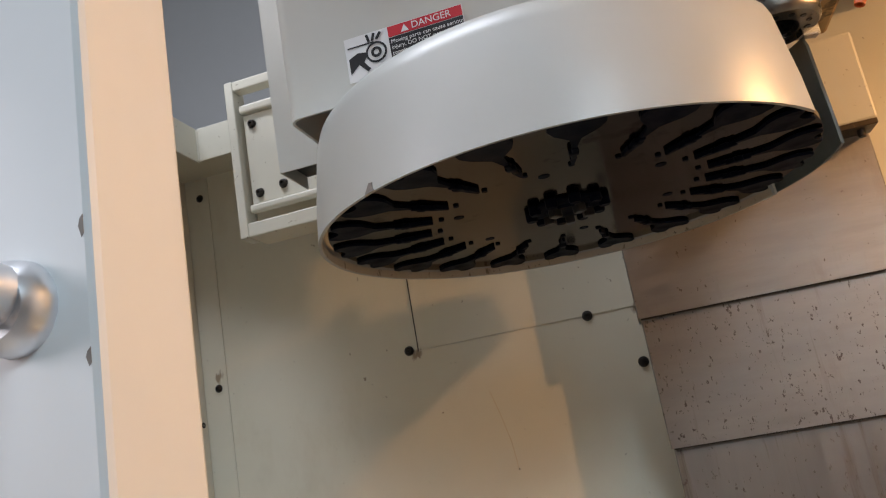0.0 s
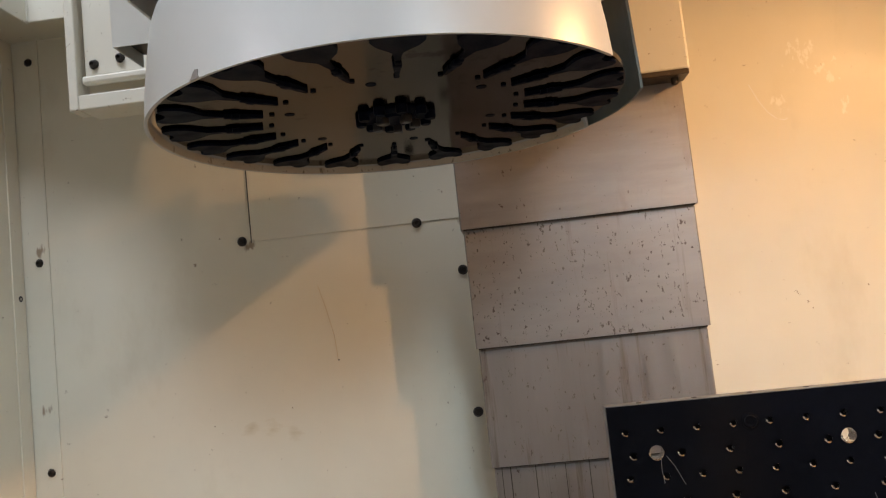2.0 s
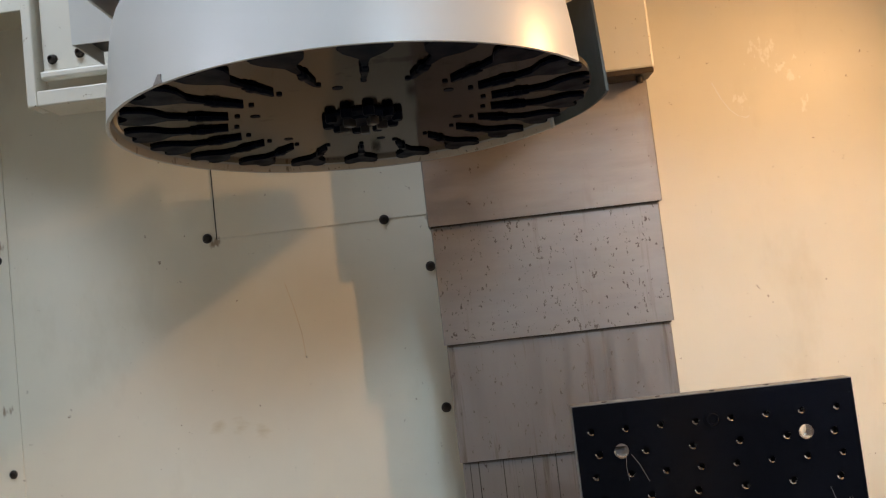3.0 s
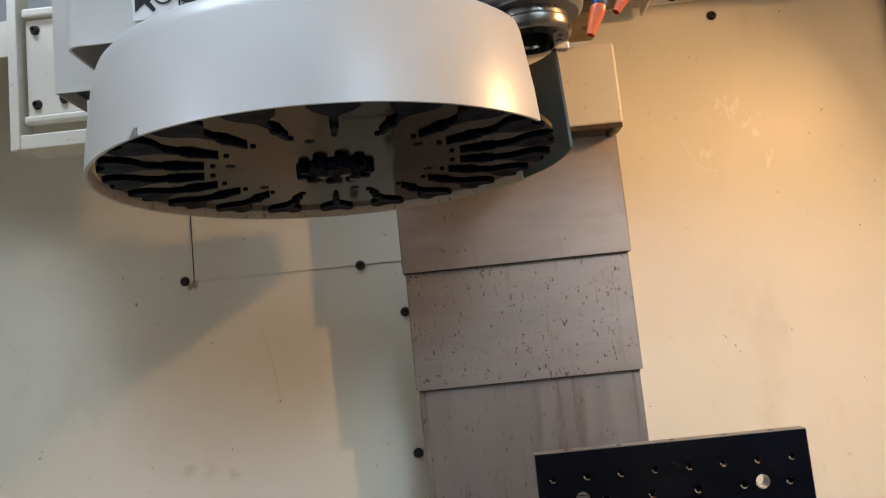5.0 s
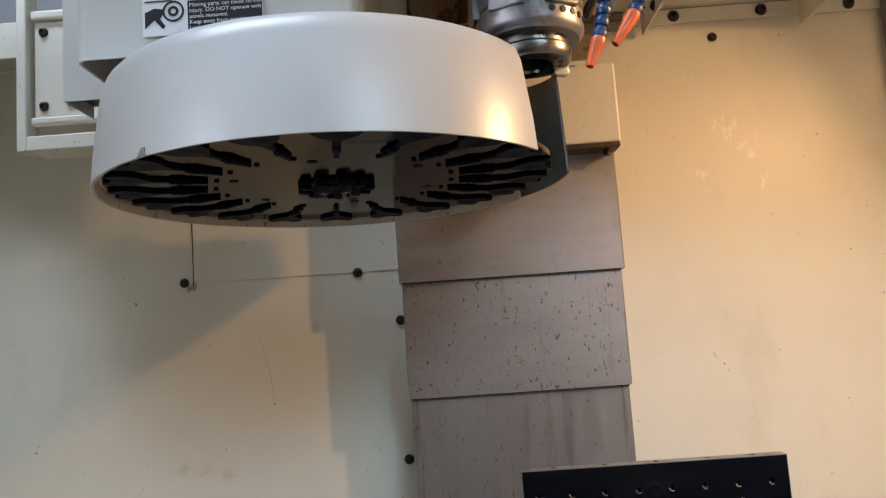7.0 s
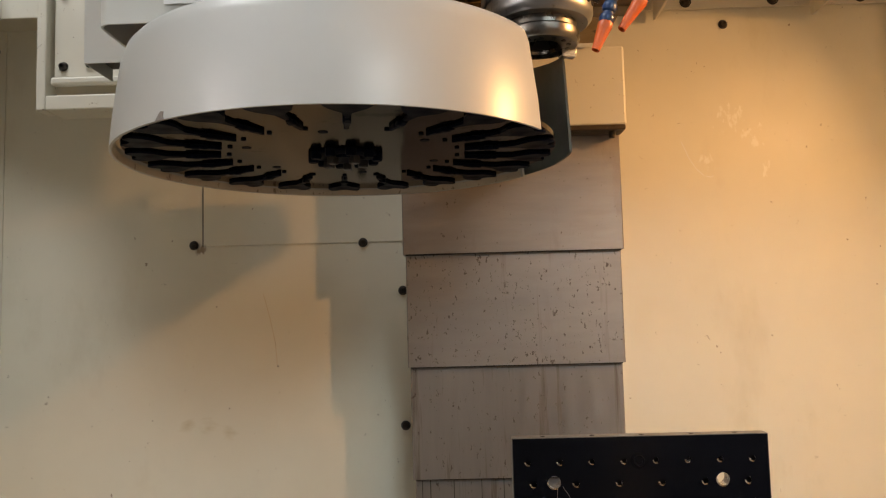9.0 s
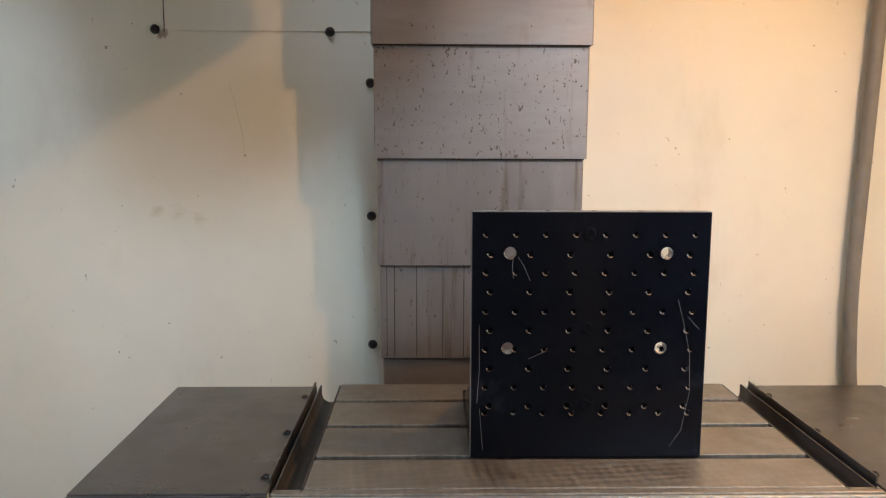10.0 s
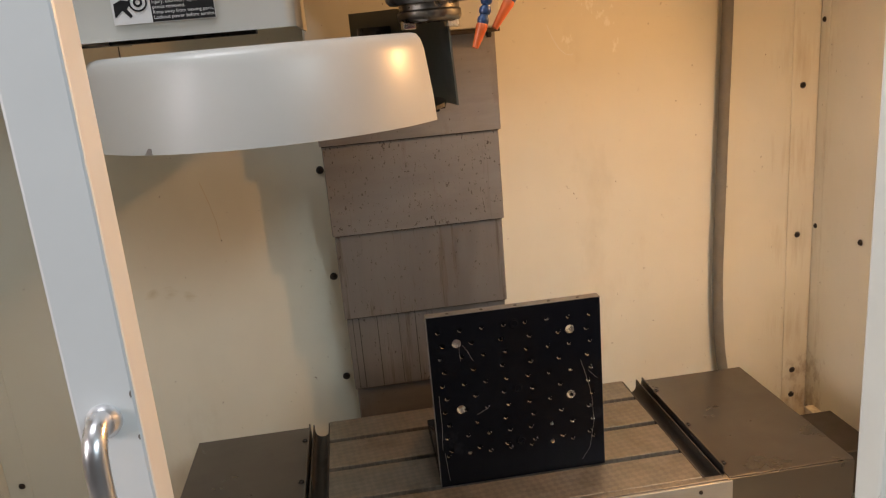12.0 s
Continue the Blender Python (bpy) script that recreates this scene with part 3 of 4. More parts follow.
car = thing("tool_carousel", "round white-covered tool carousel over the table, its rim chipped", "tool carousel", at=(CX, CY, CZ))


def cover(a0, a1, rb, rt, h, steps, notch=False):
    t = 0.004
    prof = [(rb, 0), (rb - 0.0035, 0.045), (rt + 0.006, h - 0.03), (rt, h - 0.012), (rt - 0.008, h - 0.003), (rt - 0.02, h), (rt - 0.05, h), (rt - 0.05, h - t), (rt - 0.021, h - t), (rt - t - 0.007, h - 0.009), (rt - t, h - 0.03), (rb - t, 0), (rb, 0)]
    return lathe(prof, None, steps, a0, a1)


shell = cover(-32.5, -330, 0.367, 0.346, 0.162, 220)
CHIP = math.degrees(math.atan2(-0.938 - CY, -0.449 - CX)) % 360
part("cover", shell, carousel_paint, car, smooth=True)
chip = prism([(-0.010, 0.0002), (0.008, 0.0002), (0.0055, 0.0045), (0.0062, 0.0105), (0.001, 0.0115), (-0.003, 0.008), (-0.006, 0.004)], -0.0004, 0.0008, pose(0, 0, 0, 0, 0, CHIP) @ Matrix.Translation((0.3668, 0, 0)) @ pose(0, 0, 0, 90, 0, 90))
part("paint_chip", chip, primer_grey, car, "bare grey chip in the rim's paint")
part("rim_liner", lathe([(0.3628, 0.0006), (0.3615, 0.0125), (0.3605, 0.0125), (0.3616, 0.0006), (0.3628, 0.0006)], None, 120, -33, -329), rim_beige, car, "beige grimy inner rim", smooth=True)
flap = lathe([(0.381, 0.006), (0.380, 0.04), (0.375, 0.172), (0.371, 0.172), (0.376, 0.04), (0.377, 0.006), (0.381, 0.006)], None, 48, -1, 62)
for v in flap.verts:
    a = math.degrees(math.atan2(v.co.y, v.co.x))
    if v.co.z > 0.1:
        v.co.z += 0.05 * min(1.0, max(0.0, a / 40)) - 0.016 * max(0.0, 1 - (a + 1) / 3) ** 2
part("shutter", flap, green_grey, car, "dark green-grey curved shutter, pushed open", smooth=True)
part("disc", lathe([(0.0, 0.024), (0.352, 0.024), (0.352, 0.032), (0.0, 0.032)], None, 96), disc_metal, car, "glossy oily brown steel disc").location.z = -0.010
# Two unseen pieces, added behind the cover to shape the carousel's shadow on the wall.
part("shadow_blocker", lathe([(0, 0.09), (0.042, 0.09), (0.045, 0.094), (0.045, 0.185), (0, 0.185)], Matrix.Translation((0.235, 0.285, 0)), 24), dark_metal, car, "dark unseen shadow blocker behind the cover", smooth=True)
part("shadow_blocker_plate", prism([(0.200, 0.004), (0.385, 0.112), (0.394, 0.125), (0.390, 0.145), (0.372, 0.190), (0.200, 0.190)], -0.333, -0.327, pose(0, 0, 0, 90, 0, 0), 0.001), dark_metal, car)
# pockets
def fork_outline():
    """A rounded gripper block that narrows into a stem on its inner side."""
    side = [(0.042, 0.026), (0.034, 0.032), (0.016, 0.033), (0.0, 0.026), (-0.012, 0.014), (-0.020, 0.006), (-0.050, 0.0030)]
    return side + [(x, -y) for x, y in side[::-1]] + arc(0.046, 0, 0.016, 255, 105, 8)


fork_bm = prism(fork_outline(), 0.0190, 0.0236, None, 0.0008)
tongue_bm = bmesh.new()
add_box(tongue_bm, (-0.082, -0.003, 0.017), (-0.048, 0.004, 0.0237), 0.001)
add_box(tongue_bm, (-0.070, -0.0060, 0.0165), (-0.058, 0.0060, 0.0235), 0.0015)
add_prism(tongue_bm, [(-0.104, -0.002), (-0.080, -0.0045), (-0.080, 0.0045), (-0.104, 0.002)], 0.018, 0.0237)
add_prism(tongue_bm, arc(-0.117, 0, 0.004, 0, 330, 11), 0.0215, 0.0239)
NP = 20
first = None
for i in range(NP):
    m = pose(0, 0, 0, 0, 0, 360 / NP * (i + 0.5)) @ Matrix.Translation((0.308, 0, -0.010))
    if first is None:
        first = pocket = part("pocket", fork_bm, fork_black, car, "dark steel tool fork", smooth=True)
        key = part("key", tongue_bm, fork_black, pocket, smooth=True)
    else:
        pocket = new("pocket", first.data)
        pocket.parent = car
        pocket["label"] = "dark steel tool fork"
        new("key", key.data).parent = pocket
    pocket.matrix_basis = m
hole_mesh = None
for i in range(6):
    if hole_mesh is None:
        o = part("disc_hole", lathe([(0, 0.0), (0.0075, 0.0), (0.0080, 0.0012), (0, 0.0012)], None, 12), fork_black, car)
        hole_mesh = o.data
    else:
        o = new("disc_hole", hole_mesh)
        o.parent = car
    o.matrix_basis = pose(0, 0, 0, 0, 0, 60 * i + 27) @ Matrix.Translation((0.165, 0, 0.0132))
# hub
hub = part("hub", lathe([(0, 0.014), (0.030, 0.014), (0.032, 0.018), (0.052, 0.019), (0.054, 0.020), (0.054, 0.0245)], None, 36), fork_black, car, "black oily hub ringed with bolts", smooth=True)
hub.location.z = -0.010
bolt_bm = lathe([(0, 0.011), (0.0075, 0.011), (0.009, 0.014), (0.009, 0.0243)], None, 10)
bolt = None
for i in range(10):
    if bolt is None:
        o = part("bolt", bolt_bm, fork_black, hub, smooth=True)
        bolt = o.data
    else:
        o = new("bolt", bolt)
        o.parent = hub
    o.matrix_basis = pose(0, 0, 0, 0, 0, 36 * i) @ Matrix.Translation((0.054, 0, 0))
for i in range(5):
    part("nut", box((-0.008, -0.007, 0.003), (0.008, 0.007, 0.016), 0.002, pose(0, 0, 0, 0, 0, 72 * i + 20) @ Matrix.Translation((0.030, 0, 0))), dark_metal, hub)

# spindle head
HX, HY = 0.068, -0.66
head = thing("spindle_head", "grimy milling spindle head with a dull steel nose", "spindle", at=(HX, HY, 1.08))
part("housing", lathe([(0.060, 0.036), (0.080, 0.036), (0.087, 0.043), (0.089, 0.050), (0.089, 0.076), (0.0865, 0.078), (0.0865, 0.081), (0.090, 0.083), (0.093, 0.20), (0.101, 0.26), (0.104, 0.30), (0.104, 0.36)], None, 56), housing_steel, head, "dull grey machined spindle housing", smooth=True)
for az in (-118, -60, -175):
    part("flat_cheek", prism([(-0.030, 0.07), (0.030, 0.07), (0.012, 0.23), (-0.012, 0.23)], -0.006, 0.006, pose(0, 0, 0, 0, 0, az) @ Matrix.Translation((0.0885, 0, 0)) @ pose(0, 0, 0, 90, 0, 90), 0.002), housing_steel, head)
part("nose", lathe([(0.030, 0.034), (0.030, 0.004), (0.034, 0.0), (0.060, 0.0), (0.064, 0.004), (0.066, 0.010), (0.066, 0.020), (0.062, 0.024), (0.062, 0.036)], None, 48), spindle_dark, head, smooth=True)
part("bore", lathe([(0.0, 0.09), (0.018, 0.09), (0.0305, 0.003)], None, 32), dark_metal, head, smooth=True)
for a in (20, 200):
    part("drive_key", box((-0.014, -0.008, -0.013), (0.014, 0.008, 0.004), 0.002, pose(0, 0, 0, 0, 0, a) @ Matrix.Translation((0.050, 0, 0))), bright_metal, head)
for i in range(14):
    b = part("hole", lathe([(0, 0.0), (0.0042, 0.0), (0.0042, 0.002), (0, 0.002)], pose(0, 0, 0, 0, 0, i * 360 / 14 + 9) @ Matrix.Translation((0.047, 0, -0.0012)), 8), dark_metal, head)
for i in range(5):
    part("hole", lathe([(0, 0), (0.0055, 0), (0.0055, 0.002), (0, 0.002)], pose(0, 0, 0, 0, 0, -72 + 13 * i) @ Matrix.Translation((0.0885, 0, 0.062)) @ pose(0, 0, 0, 0, 90, 0), 10), dark_metal, head)
part("flange", lathe([(0.10, 0.27), (0.135, 0.275), (0.14, 0.285), (0.14, 0.35), (0.10, 0.36)], None, 48), dark_metal, head, smooth=True)
part("casting", box((-0.206, 0.28, 0.165), (0.20, 0.46, 0.9), 0.008), grimy_cast, head, "yellow-brown grimy casting")
part("casting_roof", box((-0.20, -0.20, 0.34), (0.22, 0.30, 0.9), 0.02), grimy_cast, head)
part("rib", box((-0.105, -0.02, 0.20), (-0.085, 0.29, 0.36), 0.004), brown_cast, head)
part("rib", box((0.11, -0.02, 0.22), (0.13, 0.29, 0.36), 0.004), brown_cast, head)
part("grimy_ledge", box((-0.19, 0.24, 0.165), (0.22, 0.30, 0.182), 0.004), brown_cast, head)
part("cheek_cover", box((-0.273, 0.25, 0.12), (-0.208, 0.47, 0.9), 0.012), cream_box, head)
part("cheek_fold", box((-0.298, 0.28, 0.12), (-0.275, 0.47, 0.9), 0.006), cream_box, head)
ring = tube([(0.05, -0.125, 0.305), (0.12, -0.12, 0.305), (0.175, -0.06, 0.305), (0.18, 0.04, 0.305)], 0.012, 12, 6)
part("coolant_manifold", ring, bright_metal, head, "bright bent coolant pipe", smooth=True)
part("pipe", tube([(0.10, 0.03, 0.12), (0.118, 0.0, 0.15), (0.112, 0.0, 0.22), (0.125, 0.0, 0.33)], 0.006, 8), cable_grey, head, smooth=True)
part("pipe", tube([(0.105, 0.06, 0.10), (0.135, 0.03, 0.17), (0.14, 0.02, 0.26), (0.15, 0.0, 0.33)], 0.009, 8), dark_metal, head, smooth=True)


def coolant_hose(points, tip, label_text):
    hose = thing("coolant_hose", label_text, "hose", "coolant hoses", at=points[0])
    o = Vector(points[0])
    pts = [Vector(p) - o for p in points]
    part("collar", lathe([(0.0, 0.0), (0.012, 0.0), (0.013, 0.004), (0.013, 0.016), (0.010, 0.02), (0, 0.02)], Matrix.Translation((0, 0, -0.006)), 14), orange_plastic, hose, "orange collar", smooth=True)
    dense = []
    for a, b in zip(pts, pts[1:]):
        dense += [a.lerp(b, k / 12) for k in range(12)]
    dense.append(pts[-1])
    length = sum((b - a).length for a, b in zip(dense, dense[1:]))
    n = max(4, round(length / 0.0185))
    for i in range(n):
        s = (i + 0.5) / n * length
        for a, b in zip(dense, dense[1:]):
            if s <= (b - a).length:
                break
            s -= (b - a).length
        p, d = a.lerp(b, s / max(1e-6, (b - a).length)), (b - a).normalized()
        m = Matrix.Translation(p) @ (-d).to_track_quat("Z", "Y").to_matrix().to_4x4()
        part("segment", lathe([(0.007, 0.011), (0.0105, 0.007), (0.0115, 0.001), (0.0102, -0.004), (0.0075, -0.006), (0.0085, -0.011)], m, 12), blue_plastic, hose, smooth=True)
    d = (Vector(tip) - Vector(points[-1])).normalized()
    L = (Vector(tip) - Vector(points[-1])).length
    m = Matrix.Translation(pts[-1]) @ (-d).to_track_quat("Z", "Y").to_matrix().to_4x4()
    part("nozzle", lathe([(0.0, 0.006), (0.010, 0.006), (0.0115, 0.0), (0.0105, -0.006), (0.006, -L), (0.004, -L), (0.004, -L + 0.01), (0, -L + 0.01)], m, 14), orange_plastic, hose, "orange tapered nozzle", smooth=True)
    return hose


coolant_hose([(0.148, -0.785, 1.375), (0.150, -0.80, 1.25), (0.168, -0.80, 1.165), (0.160, -0.80, 1.10), (0.148, -0.803, 1.060)], (0.132, -0.807, 1.022), "blue segmented coolant hose, its orange nozzle pointing down")
coolant_hose([(0.212, -0.76, 1.375), (0.213, -0.78, 1.25), (0.222, -0.79, 1.17), (0.217, -0.79, 1.12), (0.203, -0.795, 1.098)], (0.173, -0.80, 1.055), "blue segmented coolant hose with a bent orange nozzle")

# column cover and way covers
col = thing("column_cover", "cream painted cover over the top of the column ways", "cover", at=(0.05, 0, 1.05))
part("box", box((-0.262, -0.178, 0.012), (0.266, -0.12, 0.198), 0.005), cream_box, col)
part("box_side", box((-0.258, -0.119, 0.014), (0.262, -0.002, 0.196), 0.003), cream_box, col)
part("drip_lip", box((-0.262, -0.183, 0.0), (0.262, -0.122, 0.0115), 0.002), brown_cast, col, "brown grimy lower lip")
for x in (-0.23, -0.12, 0.0, 0.11, 0.235):
    part("stud", lathe([(0, -0.014), (0.007, -0.014), (0.008, -0.008), (0.008, 0.001), (0, 0.001)], Matrix.Translation((x, -0.158, 0)), 12), screw_black, col, smooth=True)
ways = thing("column_way_cover", "telescoping steel way cover on the column, spotted and streaked", "way cover", at=(0.05, 0, 0))
levels = [(1.06, 0.781, -0.118, 0.260, steel_plate), (0.84, 0.516, -0.105, 0.2545, steel_spot), (0.58, 0.255, -0.092, 0.2495, steel_streak), (0.32, 0.018, -0.079, 0.2445, steel_streak), (0.08, -0.50, -0.066, 0.2395, steel_plate)]
for z1, z0, y, w, mat in levels:
    s = 0.003
    sheet = [(-w, -0.003), (-w, y + s), (-w + s, y), (w - s, y), (w, y + s), (w, -0.003), (w - s, -0.003), (w - s, y + 2 * s), (w - 2 * s, y + s), (-w + 2 * s, y + s), (-w + s, y + 2 * s), (-w + s, -0.003)]
    panel = part("panel", prism(sheet, z0, z1), mat, ways)
    part("wiper", box((-w + 0.006, y + 0.0035, z0 - 0.003), (w - 0.006, y + 0.012, z0 + 0.006), 0.001), slot_iron, panel, "dark rubber wiper lip")
for x, w in ((-0.228, 0.0007), (-0.209, 0.0010), (-0.154, 0.0009), (-0.089, 0.0007), (-0.037, 0.0009)):
    part("crease", box((x - w, -0.0798, 0.022), (x + w, -0.0788, 0.254)), slot_iron, ways)

# grey conduit on the rear wall
tagged(part("conduit", tube([(1.044, -0.028, 1.43), (1.039, -0.028, 1.08), (1.029, -0.028, 0.75), (1.019, -0.028, 0.4), (1.015, -0.028, 0.2), (1.021, -0.028, 0.02), (1.034, -0.028, -0.10), (1.059, -0.035, -0.25), (1.089, -0.05, -0.45)], 0.017, 14, 10), cable_grey, smooth=True), "grey flexible conduit hanging down the rear wall", "conduit")

# table
tab = thing("machine_table", "oily cast-iron machine table with three T-slots and a bright front apron", "machine table", at=(0.165, -0.5, 0))
TX0, TX1, TY0, TY1 = -0.440, 0.440, -0.275, 0.265
slots = [0.149, -0.001, -0.153]
edges = [TY1] + [y for s in slots for y in (s + 0.009, s - 0.009)] + [TY0]
for a, b in zip(edges[0::2], edges[1::2]):
    part("land", box((TX0, b, -0.045), (TX1, a, 0.0), 0.0018), table_iron, tab)
for s in slots:
    part("slot", box((TX0 + 0.001, s - 0.0088, -0.045), (TX1 - 0.001, s + 0.0088, -0.026)), slot_iron, tab)
part("bed", box((-0.488, -0.275, -0.14), (0.488, TY1, -0.0455), 0.002), slot_iron, tab)
part("front_rail", box((TX0 - 0.05, -0.294, -0.046), (TX1 + 0.055, -0.2755, -0.001), 0.002), table_iron, tab)
for sx in (-1, 1):
    x0 = TX0 - 0.048 if sx < 0 else TX1 + 0.001
    U = [(0, 0), (0, -0.02)] + arc(0.0235, -0.02, 0.0235, 180, 360, 10) + [(0.047, 0), (0.044, 0)] + arc(0.0235, -0.02, 0.0205, 360, 180, 10) + [(0.003, 0)]
    part("trough", prism(U, -0.262, 0.285, Matrix.Translation((x0, 0, -0.001)) @ pose(0, 0, 0, 90, 0, 0)), slot_iron, tab, "dark oily drain trough", smooth=True)
part("apron", box((-0.492, -0.302, -0.146), (0.502, -0.2945, -0.004), 0.002), apron_steel, tab, "bright sheet-steel apron")
for x in (-0.411, -0.201, 0.008, 0.215, 0.423):
    screw(tab, (x, -0.302, -0.022), r=0.0045, h=0.004)


def side_cover(x0, x1, label_text):
    c = thing("table_side_cover", label_text, "cover", "table side covers", at=((x0 + x1) / 2, -0.5, 0))
    w = abs(x1 - x0) / 2
    s = 1 if x0 < 0 else -1
    part("top", box((-w, -0.293, -0.004), (w, 0.247, 0.001), 0.0015), table_cover, c)
    part("front", box((-w, -0.298, -0.146), (w, -0.2935, -0.002), 0.0015), table_cover, c)
    part("back", box((-w, 0.2475, -0.146), (w, 0.251, -0.002), 0.001), table_cover, c)
    part("end", box((-s * w, -0.292, -0.146), (-s * (w - 0.004), 0.247, -0.0045), 0.001), table_cover, c)
    part("inner_lip", box((s * w, -0.262, -0.06), (s * (w - 0.004), 0.247, 0.012), 0.0012), table_cover, c)
    for y in (0.17, -0.04, -0.235):
        screw(c, (s * (w - 0.014), y, 0.001), "z+", r=0.007, h=0.005)
    screw(c, (s * (w - 0.012), -0.298, -0.128), r=0.006, h=0.004)
    return c


side_cover(-0.645, -0.330, "brown-grey steel cover at the table's end, lightly scuffed")
side_cover(0.975, 0.662, "brown-grey steel cover at the table's end under warm light")

# angle plate
AP = (0.0, -0.655, 0.0)
ap = thing("angle_plate", "black perforated angle plate standing on the table, scratched", "angle plate", at=AP)
W_, H_, T_ = 0.408, 0.436, 0.026
holes = []
for j, zz in enumerate([0.398, 0.332, 0.264, 0.197, 0.129, 0.082]):
    holes += [(0.024 + 0.0512 * i, zz, 0.0048) for i in range(8)]
for zz in (0.364, 0.299, 0.231, 0.163, 0.095):
    holes += [(0.032 + 0.0685 * i, zz, 0.0055) for i in range(6)]
big = [(0.065, 0.366, 0.0105), (0.334, 0.366, 0.0105), (0.063, 0.199, 0.0105), (0.330, 0.199, 0.0105)]
bolts = [(0.201, 0.398, 0.010), (0.201, 0.235, 0.010), (0.201, 0.097, 0.010)]
holes = [h for h in holes if all(abs(h[0] - b[0]) + abs(h[1] - b[1]) > 0.02 for b in bolts)]


def drilled(w, h, cuts, through_cuts, depth):
    """A front face with real round pits; cells of a grid keep the mesh light."""
    bm = bmesh.new()
    allc = [(x, z, r, False) for x, z, r in cuts] + [(x, z, r, True) for x, z, r in through_cuts]
    loops = []
    for x, z, r, thru in allc:
        n = 20 if thru else 12
        ring = [bm.verts.new((x + r * math.cos(2 * math.pi * k / n), 0, z + r * math.sin(2 * math.pi * k / n))) for k in range(n)]
        loops.append((ring, r, thru, x, z))
    corners = [bm.verts.new(c) for c in ((0, 0, 0), (w, 0, 0), (w, 0, h), (0, 0, h))]
    es = [bm.edges.new((corners[i], corners[(i + 1) % 4])) for i in range(4)]
    for ring, *_ in loops:
        es += [bm.edges.new((ring[i], ring[(i + 1) % len(ring)])) for i in range(len(ring))]
    bmesh.ops.triangle_fill(bm, use_beauty=True, use_dissolve=False, edges=es)
    for ring, r, thru, x, z in loops:
        kill = [f for f in bm.faces if all(v in ring for v in f.verts)]
        if kill:
            bmesh.ops.delete(bm, geom=kill, context="FACES_ONLY")
        d = depth if thru else 0.012
        deep = [bm.verts.new((v.co.x, d, v.co.z)) for v in ring]
        for i in range(len(ring)):
            j = (i + 1) % len(ring)
            bm.faces.new((ring[i], ring[j], deep[j], deep[i])).material_index = 1
        if not thru:
            bm.faces.new(deep)
    return bm


part("face", drilled(W_, H_, holes, big, T_), black_oxide, ap).data.materials.append(bright_metal)
edge = bmesh.new()
add_box(edge, (0, 0.0008, H_ - 0.0005), (W_, T_, H_ + 0.001))
add_box(edge, (-0.001, 0.0008, 0), (0.0006, T_, H_ + 0.001))
add_box(edge, (W_ - 0.0006, 0.0008, 0), (W_ + 0.001, T_, H_ + 0.001))
part("rim", edge, plate_edge, ap, "worn grey plate edge")
back = drilled(W_, H_, [], big, 0.0)
for v in back.verts:
    v.co.y = T_
part("back_face", back, black_oxide, ap)
for x, z, r in bolts:
    part("bolt", lathe([(0, 0.004), (0.0055, 0.004), (0.006, 0.007), (0.0085, 0.008), (0.0095, 0.006), (0.0095, 0.0), (0.0125, 0.0), (0.013, -0.0005)], Matrix.Translation((x, -0.001, z)) @ pose(0, 0, 0, 90, 0, 0) @ Matrix.Scale(0.35, 4, (0, 0, 1)), 20), black_oxide, ap, smooth=True)
# A bright arc on one side of each hole stands in for its glint.
rims = {}
for x, z, r in holes + big:
    if r not in rims:
        glint = lathe([(r - 0.0014, 0.001), (r + 0.0002, -0.0003), (r + 0.0008, 0.0002), (r - 0.0010, 0.0016), (r - 0.0014, 0.001)], pose(0, 0, 0, 90, 0, 0), 10, 175, 300)
        o = part("hole_glint", glint, bright_metal, ap, "bright arc standing in for the glint on a hole's edge")
        rims[r] = o.data
    else:
        o = new("hole_glint", rims[r])
        o.parent = ap
    o.location = (x, 0, z)
part("foot", box((-0.001, T_ + 0.001, 0.0), (W_ + 0.001, 0.30, 0.026), 0.002), black_oxide, ap)
for x in (0.0, W_ - 0.022):
    part("web", prism([(T_ + 0.0005, 0.0265), (0.26, 0.0265), (T_ + 0.0005, 0.13)], x, x + 0.022, Matrix(((0, 0, 1, 0), (1, 0, 0, 0), (0, 1, 0, 0), (0, 0, 0, 1)))), black_oxide, ap)
for x in (0.05, 0.13, 0.21, 0.29, 0.36):
    part("top_hole", lathe([(0, 0.0), (0.004, 0.0), (0.004, 0.001), (0, 0.001)], Matrix.Translation((x, 0.013, H_ + 0.0008)), 10), slot_iron, ap)


def scratch(points, w=0.0007):
    bm = bmesh.new()
    for a, b in zip(points, points[1:]):
        d = Vector((b[0] - a[0], 0, b[1] - a[1])).normalized()
        nrm = Vector((-d.z, 0, d.x)) * w / 2
        vs = [bm.verts.new(Vector((p[0], -0.0004, p[1])) + s * nrm) for p, s in ((a, 1), (a, -1), (b, -1), (b, 1))]
        bm.faces.new(vs)
    return part("scratch", bm, plate_edge, ap)


scratch([(0.070, 0.358), (0.069, 0.34), (0.071, 0.322)])
scratch([(0.078, 0.360), (0.088, 0.345), (0.100, 0.318)])
scratch([(0.357, 0.285), (0.368, 0.245), (0.381, 0.19), (0.384, 0.12), (0.372, 0.05), (0.352, 0.02)])
scratch([(0.013, 0.24), (0.014, 0.16), (0.010, 0.10)])
scratch([(0.015, 0.09), (0.018, 0.05), (0.021, 0.015)])
scratch([(0.10, 0.18), (0.125, 0.192)])
scratch([(0.375, 0.255), (0.396, 0.232)])

